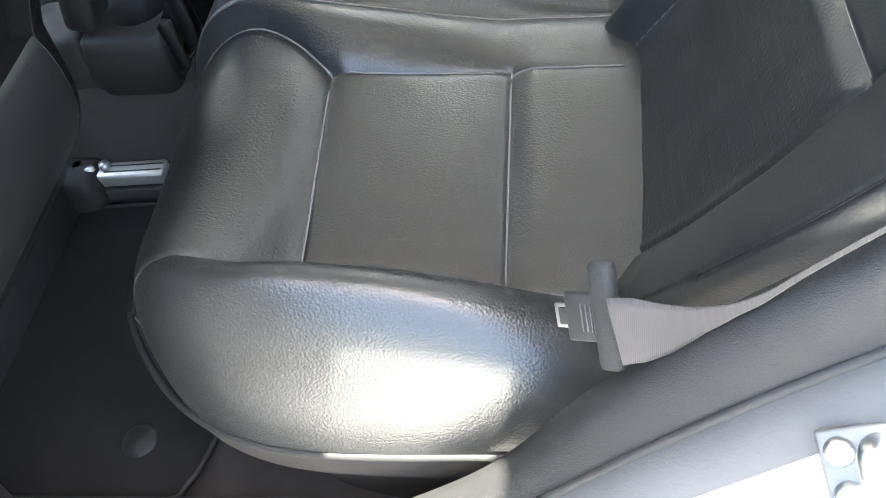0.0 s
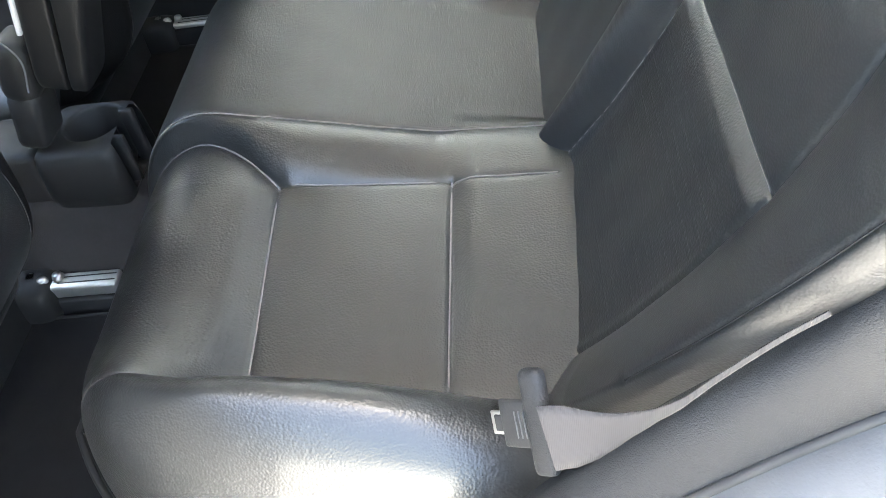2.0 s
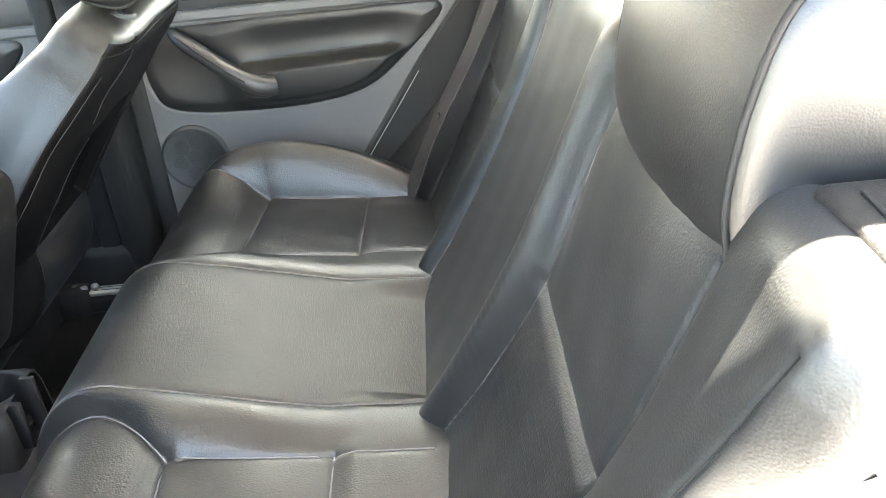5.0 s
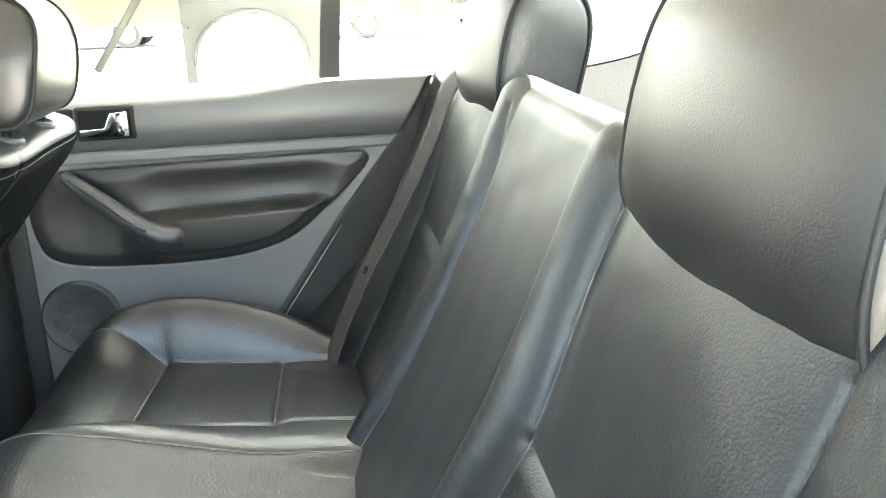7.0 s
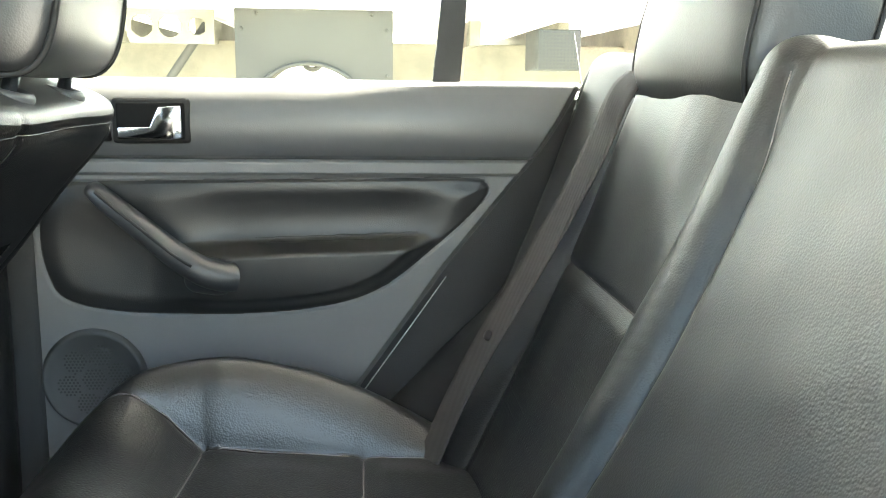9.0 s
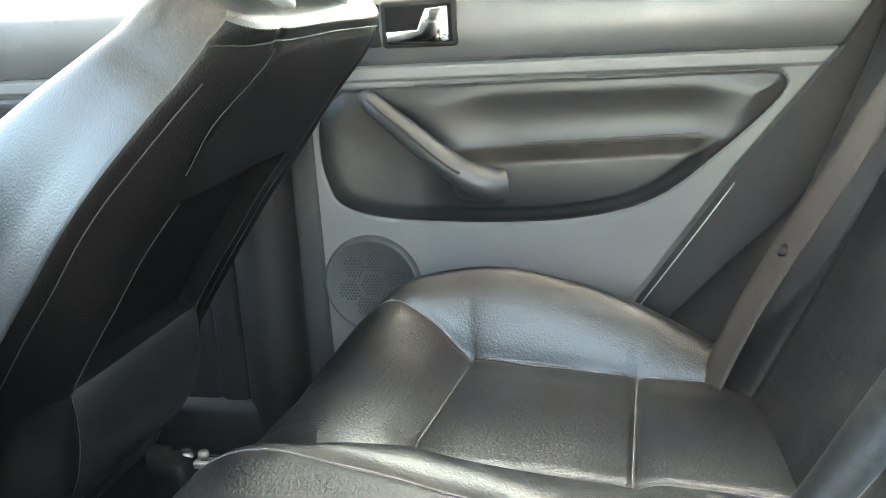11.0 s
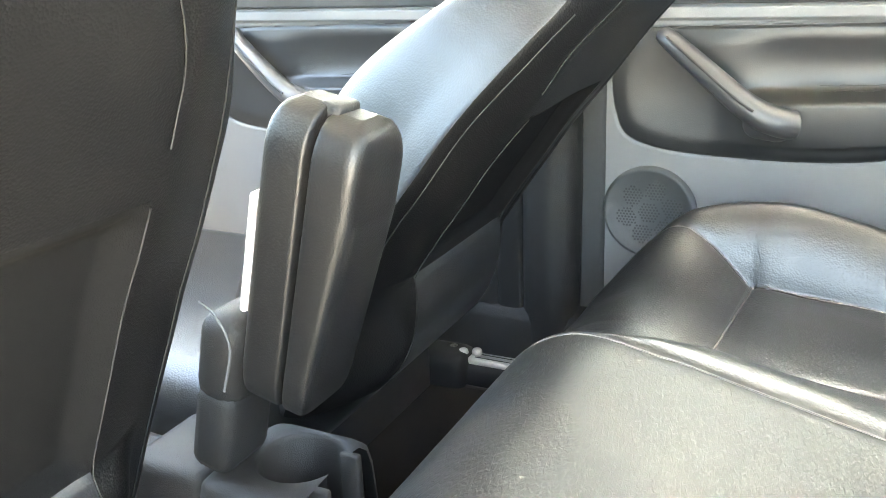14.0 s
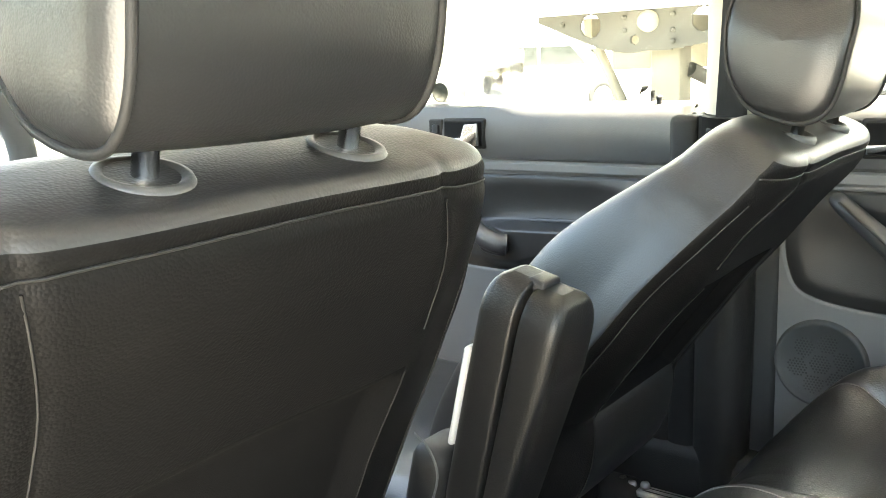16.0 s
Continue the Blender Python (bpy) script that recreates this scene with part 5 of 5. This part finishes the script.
for nm, size, at_, mt_, lab in (("tongue_grip", (0.020, 0.078, 0.013), (0, 0, 0), TRIM_PL, "black plastic tongue grip"), ("tongue_body", (0.030, 0.036, 0.006), (-0.020, 0.002, -0.001), PLASTIC_DARK, ""), ("tongue", (0.018, 0.018, 0.0028), (-0.036, 0.002, -0.001), STEEL, "steel tongue"), ("slot", (0.011, 0.013, 0.004), (-0.036, 0.002, -0.0005), PLASTIC_DARK, "")):
    bm = rbox(size, min(size) * 0.42, 3, at_)
    bmesh.ops.transform(bm, matrix=_m, verts=bm.verts[:])
    part(nm, bm, mt_, lb, lab)
for k in (-0.004, 0.0, 0.004):
    bm = rbox((0.0006, 0.020, 0.001), 0, 1, (-0.016 + k, 0.002, 0.0025))
    bmesh.ops.transform(bm, matrix=_m, verts=bm.verts[:])
    part("rib", bm, SEAL, lb, "")

fb = thing("front_seat_belt", "black webbing belt through a chrome loop on the pillar", "seat belt")
ribbon("webbing", [(-0.160, 0.622, 1.166), (-0.166, 0.630, 1.09), (-0.174, 0.640, 1.0), (-0.180, 0.646, 0.93)], [(1, 0, 0)] * 4, 0.047, WEB_DARK, fb, "black woven webbing")
tube("loop", [(-0.158 + 0.033 * math.cos(a), 0.612, 1.186 - 0.021 * math.sin(a)) for a in [-0.35 + (math.pi + 0.7) * k / 27 for k in range(28)]], 0.0042, CHROME, fb, "chrome belt loop", sides=10)
lathe("cap", [(0, 0.02), (0.018, 0.019), (0.026, 0.014), (0.029, 0.0)], (-0.157, 0.628, 1.195), (0.0, -1, -0.1), CREAM, fb, "cream plastic bolt cap", 28)
box("guide", (-0.212, 0.628, 0.926), (-0.146, 0.664, 0.938), PLASTIC_DARK, fb, "dark belt guide", 0.004)

# ---- front of the cabin ----
db = thing("dashboard", "dark grained dashboard below the windscreen", "dashboard", at=(-1.2, 0, 0.75))
part("top", rbox((0.42, 1.36, 0.22), 0.07, 4, (0, 0, 0.09)), PLASTIC_DARK, db)
part("hood", rbox((0.16, 0.36, 0.07), 0.03, 4, (0.17, -0.37, 0.20)), PLASTIC_DARK, db, "instrument hood")
part("lower", rbox((0.34, 1.34, 0.3), 0.05, 3, (0.0, 0, -0.14)), PLASTIC, db)
sw = thing("steering_wheel", "dark grey leather steering wheel", "steering wheel", at=(-0.73, -0.352, 0.925))
_T = pose(0, 0, 0, 0, -64, 0)
tube("rim", [_T @ Vector((0.19 * math.cos(a), 0.19 * math.sin(a), 0)) for a in [2 * math.pi * k / 64 for k in range(64)]], 0.0155, DOOR_GREY, sw, "leather rim", sides=14, closed=True)
bm = rbox((0.16, 0.15, 0.05), 0.022, 3)
bmesh.ops.transform(bm, matrix=_T, verts=bm.verts[:])
part("hub", bm, PLASTIC_DARK, sw)
for a in (0, 120, 240):
    tube("spoke", [_T @ Vector((0.06 * math.cos(radians(a)), 0.06 * math.sin(radians(a)), 0)), _T @ Vector((0.18 * math.cos(radians(a)), 0.18 * math.sin(radians(a)), 0))], 0.016, PLASTIC_DARK, sw, sides=10)
rod("column", _T @ Vector((0, 0, -0.02)), _T @ Vector((0, 0, -0.3)), 0.035, PLASTIC_DARK, sw)

nd = thing("door_3", "closed driver door with dark trim", "car door", kind="structure", at=(-0.75, -0.70, 0.3))
part("panel", rbox((0.95, 0.05, 0.68), 0.02, 3, (-0.02, 0.0, 0.33)), DOOR_GREY, nd)
part("top_pad", rbox((0.95, 0.06, 0.10), 0.025, 3, (-0.02, 0.006, 0.615)), DOOR_SOFT, nd)
prism("outer_skin", [(-0.5, -0.08), (0.49, -0.08), (0.49, 0.667), (-0.5, 0.667)], -0.10, -0.045, 1, WHITE_PAINT, nd)
_g = prism("pane", [(-0.48, 0.665), (0.50, 0.665), (0.52, 1.05), (0.28, 1.03), (-0.02, 0.85)], -0.022, -0.018, 1, GLASS, nd, "clear side window glass")
_g.visible_shadow = False

# the near rear door stands open, hinged at the pillar between the doors
# out of view; added to hold back outside light, which sets its angle
od = thing("door_4", "unseen open near rear door with dark trim and white paint", "car door", kind="structure", at=(-0.150, -0.765, 0.3))
part("panel", rbox((0.78, 0.05, 0.66), 0.02, 3, (0.40, 0.0, 0.33)), DOOR_GREY, od)
part("insert", rbox((0.60, 0.05, 0.18), 0.022, 3, (0.42, 0.012, 0.45)), LEATHER_SOFT, od, "black leather insert")
part("top_pad", rbox((0.78, 0.06, 0.10), 0.025, 3, (0.40, 0.008, 0.61)), DOOR_SOFT, od)
part("pull_handle", rbox((0.16, 0.03, 0.034), 0.013, 3, (0.22, 0.052, 0.48), pose(0, 0, 0, 0, 35, 0)), DOOR_SOFT, od)
part("outer_skin", rbox((0.80, 0.05, 0.78), 0.018, 3, (0.40, -0.055, 0.27)), WHITE_PAINT, od, "white painted outer skin")
tube("window_frame", [(0.01, -0.03, 0.64), (0.03, 0.01, 1.02), (0.45, 0.02, 1.04), (0.66, 0.01, 0.92), (0.76, -0.02, 0.66)], 0.014, RUBBER, od, "black window frame", sides=8)
_g = prism("pane", [(0.015, 0.66), (0.75, 0.66), (0.655, 0.91), (0.45, 1.03), (0.035, 1.01)], -0.006, -0.002, 1, GLASS, od, "clear side window glass")
_g.visible_shadow = False
od.matrix_basis = pose(-0.150, -0.765, 0.3, 0, 0, -80)

lp = thing("lock_pin", "black plastic lock pin on the front window ledge", "lock pin", at=(-0.317, 0.700, 0.964))
lathe("pin", [(0.0045, -0.004), (0.0045, 0.014), (0.0055, 0.017), (0.004, 0.021), (0, 0.0215)], (0, 0, 0), (0, 0, 1), PLASTIC_DARK, lp, "", 16)
lathe("grommet", [(0.009, 0.0), (0.008, 0.003), (0.005, 0.0035)], (0, 0, 0.001), (0, 0, 1), RUBBER, lp, "", 20)

# ---- outside: yard, trailer, parked cars ----
CONCRETE = node_mat("pale dusty concrete", (0.36, 0.350, 0.340), 0.9, spec=0.2, bump=0.5, bump_scale=60, vary=0.15, vary_scale=1.2)
TRAILER_W = node_mat("white trailer panel", (0.80, 0.80, 0.79), 0.4, vary=0.05, vary_scale=3)
TRAILER_F = node_mat("dusty grey-green chassis paint", (0.0342, 0.0334, 0.0281), 0.75, spec=0.36, bump=0.3, bump_scale=90, vary=0.3, vary_scale=5)
TRAILER_L = node_mat("tan painted steel", (0.088, 0.082, 0.064), 0.75, spec=0.36, bump=0.3, bump_scale=90, vary=0.25, vary_scale=5)
TRAILER_B = node_mat("dusty tan crossbeam", (0.135, 0.123, 0.094), 0.8, spec=0.36, bump=0.3, bump_scale=90, vary=0.35, vary_scale=6)
RED = node_mat("red reflective strip", (0.25, 0.010, 0.006), 0.5, vary=0.1)
TYRE = node_mat("tyre rubber", (0.02, 0.02, 0.02), 0.8, bump=0.3, bump_scale=120)
CAR_GLASS = node_mat("dark car glass", (0.012, 0.016, 0.018), 0.08, spec=0.7, vary=0.05)
SILVER = node_mat("silver car paint", (0.42, 0.43, 0.45), 0.3, metal=0.4, vary=0.05)

_bm = bmesh.new()
bmesh.ops.create_grid(_bm, x_segments=40, y_segments=40, size=400)
tagged(part("ground", _bm, CONCRETE), "pale dusty concrete yard in bright sun", "ground", kind="structure")

TY = 3.15
tr = thing("semi_trailer", "white box trailer on a grey steel chassis", "trailer", at=(0, TY, 0))
box("box_body", (-9.0, 0.0, 1.27), (4.6, 2.5, 4.0), TRAILER_W, tr, "white trailer box", 0.02)
box("side_rail", (-9.0, -0.03, 1.255), (4.6, 0.02, 1.345), TRAILER_W, tr, "white lower side rail", 0.006)
for k in range(11):
    x = -8.24 + 1.25 * k
    box("reflector", (x - 0.16, -0.034, 1.56), (x + 0.155, -0.001, 1.605), RED if k % 2 == 1 else WHITE_PL, tr, "red and white reflective strip", 0.002)
for k in range(17, 34):
    x = -8.8 + 0.4 * k
    box("crossbeam", (x, 0.40, 1.14), (x + 0.05, 2.45, 1.25), TRAILER_B, tr, "", 0.004)
for y in (0.72, 1.72):
    box("main_beam", (-2.0, y, 0.98), (4.4, y + 0.10, 1.16), TRAILER_B, tr, "", 0.006)


def plate_with_holes(name, outline, holes, y0, y1, mat, parent, label=""):
    """A plate between y0 and y1; holes are (x, z, r) cut right through it, made from strips round each hole."""
    step = 0.006
    xs = [p[0] for p in outline]
    zs = [p[1] for p in outline]
    gx, gz = np.arange(min(xs), max(xs) + step, step), np.arange(min(zs), max(zs) + step, step)
    X, Z = np.meshgrid(gx[:-1] + step / 2, gz[:-1] + step / 2, indexing="ij")
    keep = inside_poly(X, Z, outline)
    for hx, hz, hr in holes:
        keep &= np.hypot(X - hx, Z - hz) > hr
    bm = bmesh.new()
    grid = {}

    def at(i, k):
        if (i, k) not in grid:
            grid[i, k] = bm.verts.new((gx[i], y0, gz[k]))
        return grid[i, k]
    for i, k in zip(*np.nonzero(keep)):
        bm.faces.new((at(i, k), at(i + 1, k), at(i + 1, k + 1), at(i, k + 1)))
    g = bmesh.ops.extrude_face_region(bm, geom=bm.faces[:])
    bmesh.ops.translate(bm, vec=(0, y1 - y0, 0), verts=[v for v in g["geom"] if isinstance(v, bmesh.types.BMVert)])
    return part(name, bm, mat, parent, label, smooth=False)


# gusset with round holes over the landing leg
plate_with_holes("gusset", [(-2.09, 1.262), (-2.09, 1.23), (-1.74, 1.085), (-1.62, 1.065), (-1.36, 1.075), (-1.12, 1.115), (-1.02, 1.262)],
                 [(-1.80, 1.200, 0.055), (-1.24, 1.200, 0.055), (-1.57, 1.125, 0.022)], 0.10, 0.115, TRAILER_F, tr, "steel gusset with round holes")
lathe("bush", [(0, 0.03), (0.022, 0.03), (0.045, 0.028), (0.05, 0.0)], (-1.50, 0.10, 1.205), (0, -1, 0), TRAILER_B, tr, "", 20)
for x, z in ((-1.62, 1.23), (-1.62, 1.17), (-1.38, 1.23), (-1.38, 1.16), (-1.38, 1.11), (-1.95, 1.215)):
    lathe("bolt", [(0, 0.012), (0.012, 0.012), (0.012, 0)], (x, 0.10, z), (0, -1, 0), TRAILER_F, tr, "", 8)
box("landing_leg", (-1.52, 0.16, 0.42), (-1.37, 0.30, 1.10), TRAILER_L, tr, "steel landing leg", 0.01)
box("landing_leg_inner", (-1.50, 0.18, 0.06), (-1.39, 0.28, 0.5), TRAILER_L, tr, "", 0.01)
box("landing_foot", (-1.62, 0.08, 0.0), (-1.27, 0.38, 0.06), TRAILER_F, tr, "steel foot", 0.01)
rod("brace", (-1.84, 0.25, 1.10), (-1.60, 0.25, 0.62), 0.026, TRAILER_L, tr, "steel brace")
rod("brace", (-1.36, 0.25, 0.98), (-1.05, 1.2, 0.62), 0.035, TRAILER_F, tr, "steel brace")
# hanger plate with an arched cut-out and a pipe end
_arch = [(0.104 + 0.245 * math.cos(a), 0.82 + 0.225 * math.sin(a)) for a in [math.pi * (1 - k / 24) for k in range(25)]]
_ol = [(-0.185, 1.27), (0.445, 1.27), (0.445, 0.74), (0.349, 0.74)] + _arch[::-1] + [(-0.141, 0.74), (-0.185, 0.74)]
_bm = bmesh.new()
_vs = [_bm.verts.new((x, 0.05, z)) for x, z in _ol]
_es = [_bm.edges.new((_vs[i], _vs[(i + 1) % len(_vs)])) for i in range(len(_vs))]
bmesh.ops.triangle_fill(_bm, use_beauty=True, use_dissolve=False, edges=_es)
_g = bmesh.ops.extrude_face_region(_bm, geom=_bm.faces[:])
bmesh.ops.translate(_bm, vec=(0, 0.012, 0), verts=[v for v in _g["geom"] if isinstance(v, bmesh.types.BMVert)])
part("hanger_plate", _bm, TRAILER_F, tr, "grey-green steel plate with arched cut-out", smooth=False)
tube("arch_lip", [(x, 0.045, z) for x, z in _arch], 0.009, TRAILER_F, tr, "", sides=8)
tube("tank", [(0.104, 0.55, 0.80), (0.104, 1.4, 0.80)], 0.26, TRAILER_W, tr, "white round tank", sides=40)
lathe("pipe_end", [(0.03, 0.0), (0.045, 0.0), (0.05, 0.02), (0.05, 0.06), (0.035, 0.06), (0.03, 0.0)], (0.104, 0.40, 1.06), (0, -1, 0.2), TRAILER_F, tr, "pipe end", 24)
for x, z in ((-0.16, 1.18), (0.42, 1.18), (-0.16, 0.98), (0.42, 1.0), (-0.1, 1.24), (0.36, 1.24)):
    lathe("rivet", [(0, 0.006), (0.007, 0.005), (0.008, 0)], (x, 0.05, z), (0, -1, 0), TRAILER_F, tr, "", 8)
# perforated step box
sb = box("step_box", (1.035, 0.02, 1.03), (1.215, 0.30, 1.195), TRAILER_F, tr, "dark perforated step box", 0.006)
_bm = bmesh.new()
for i in range(12):
    for j in range(11):
        c = bmesh.ops.create_circle(_bm, cap_ends=True, radius=0.0048, segments=6)
        bmesh.ops.transform(_bm, matrix=Matrix.Translation((1.046 + 0.0145 * i, 0.0185, 1.042 + 0.0142 * j)) @ pose(0, 0, 0, 90, 0, 0), verts=c["verts"])
part("perforation", _bm, TYRE, sb)
# braces and lamp board forward of the plate
rod("stay", (-0.32, 0.2, 1.2), (-0.62, 0.3, 0.80), 0.018, TRAILER_F, tr, "steel stay")
plate_with_holes("lamp_board", [(-0.66, 1.26), (-0.28, 1.26), (-0.28, 1.12), (-0.62, 1.12)], [(-0.57, 1.19, 0.045), (-0.46, 1.19, 0.045), (-0.35, 1.19, 0.035)], 0.16, 0.175, TRAILER_B, tr, "brown plate with round holes")
for x in (2.6, 3.8):
    for y in (0.28, 2.1):
        lathe("wheel", [(0.0, 0.05), (0.12, 0.05), (0.28, 0.0), (0.30, 0.06), (0.46, 0.08), (0.5, 0.0), (0.5, -0.2), (0.0, -0.2)], (x, y, 0.5), (0, -1, 0), TYRE, tr, "black trailer wheel", 40)


def parked_car(name, label, at, turn, paint, pickup=False):
    c = thing(name, label, "car", "parked cars")
    prof = [(-2.2, 0.35), (-2.2, 0.68), (-2.05, 0.78), (-1.25, 0.90), (-0.65, 1.36), (-0.2, 1.44), (0.55, 1.42), (1.05, 1.20), (1.35, 0.98), (2.0, 0.93), (2.2, 0.82), (2.22, 0.38), (1.7, 0.24), (-1.8, 0.22)]
    if pickup:
        prof = [(-2.5, 0.45), (-2.5, 0.85), (-2.3, 1.0), (-1.3, 1.08), (-0.8, 1.62), (-0.4, 1.70), (0.5, 1.70), (0.65, 1.10), (2.4, 1.08), (2.45, 0.5), (1.9, 0.36), (-2.0, 0.34)]
    sp = [tuple(p) for p in spline(prof + [prof[0]], 70)[:-1]]
    P = np.array([[(x, y, z - (0.05 if abs(y) > 0.8 and z > 0.9 else 0)) for x, z in sp] for y in (-0.84, -0.80, -0.5, 0.0, 0.5, 0.80, 0.84)])
    for i, k in ((0, 0.96), (6, 0.96)):
        P[i, :, 2] = (P[i, :, 2] - 0.6) * k + 0.6
        P[i, :, 0] *= k
    body = grid_ob("body", P, paint, c, close_v=True)
    for i in (0, 6):
        pts = [tuple(v) for v in P[i]]
        mesh_ob("flank", pts + [tuple(P[i].mean(0))], [(k, (k + 1) % len(pts), len(pts)) for k in range(len(pts))], paint, c)
    top = 1.30 if not pickup else 1.58
    for y in (-0.835, 0.835):
        for x0, x1, x2, x3 in ((-0.95, -0.12, -0.12, -0.55), (-0.05, 0.95, 0.6, -0.05)) if not pickup else ((-1.0, 0.0, 0.0, -0.72), (0.06, 0.56, 0.46, 0.06)):
            prism("side_window", [(x0, 0.95 if not pickup else 1.12), (x1, 0.95 if not pickup else 1.12), (x2, top), (x3, top)], min(y, y * 1.012), max(y, y * 1.012), 1, CAR_GLASS, c)
    for x in (-1.35, 1.3):
        for y in (-0.82, 0.82):
            s = 1 if y > 0 else -1
            w = lathe("wheel", [(0.0, 0.02), (0.05, 0.02), (0.19, 0.0), (0.205, 0.03), (0.30, 0.035), (0.315, 0.0), (0.315, -0.18), (0, -0.18)], (x, y + 0.02 * s, 0.315), (0, s, 0), TYRE, c, "black tyre", 36)
            lathe("rim", [(0.0, 0.035), (0.06, 0.034), (0.07, 0.02), (0.17, 0.03), (0.20, 0.034)], (x, y + 0.02 * s, 0.315), (0, s, 0), SILVER, w, "silver rim", 24)
    c.matrix_basis = pose(*at, 0, 0, turn)
    return c


parked_car("parked_car", "white saloon car parked across the yard", (-12.2, 22.5, 0), 8, WHITE_PAINT)
parked_car("parked_car", "white hatchback parked far across the yard", (-20.5, 31.0, 0), 4, WHITE_PAINT)
parked_car("parked_car", "silver saloon parked beyond the trailer", (-9.3, 14.5, 0), 60, SILVER)
parked_car("pickup_truck", "white pickup parked beyond the trailer", (2.7, 20.5, 0), 180, WHITE_PAINT, True)
parked_car("parked_car", "dark parked car beyond the trailer", (-5.2, 21.0, 0), 0, SILVER)
# the mirror on the far front door
mi = thing("door_mirror", "white door mirror outside the front window", "car mirror", at=(-0.80, 0.88, 1.025))
part("housing", rbox((0.09, 0.20, 0.13), 0.035, 4, (0, 0.02, 0)), WHITE_PAINT, mi)
part("mirror_glass", rbox((0.006, 0.165, 0.10), 0.0025, 2, (0.045, 0.02, 0)), CHROME, mi)
rod("arm", (0, -0.14, -0.03), (0, -0.06, -0.03), 0.02, RUBBER, mi)
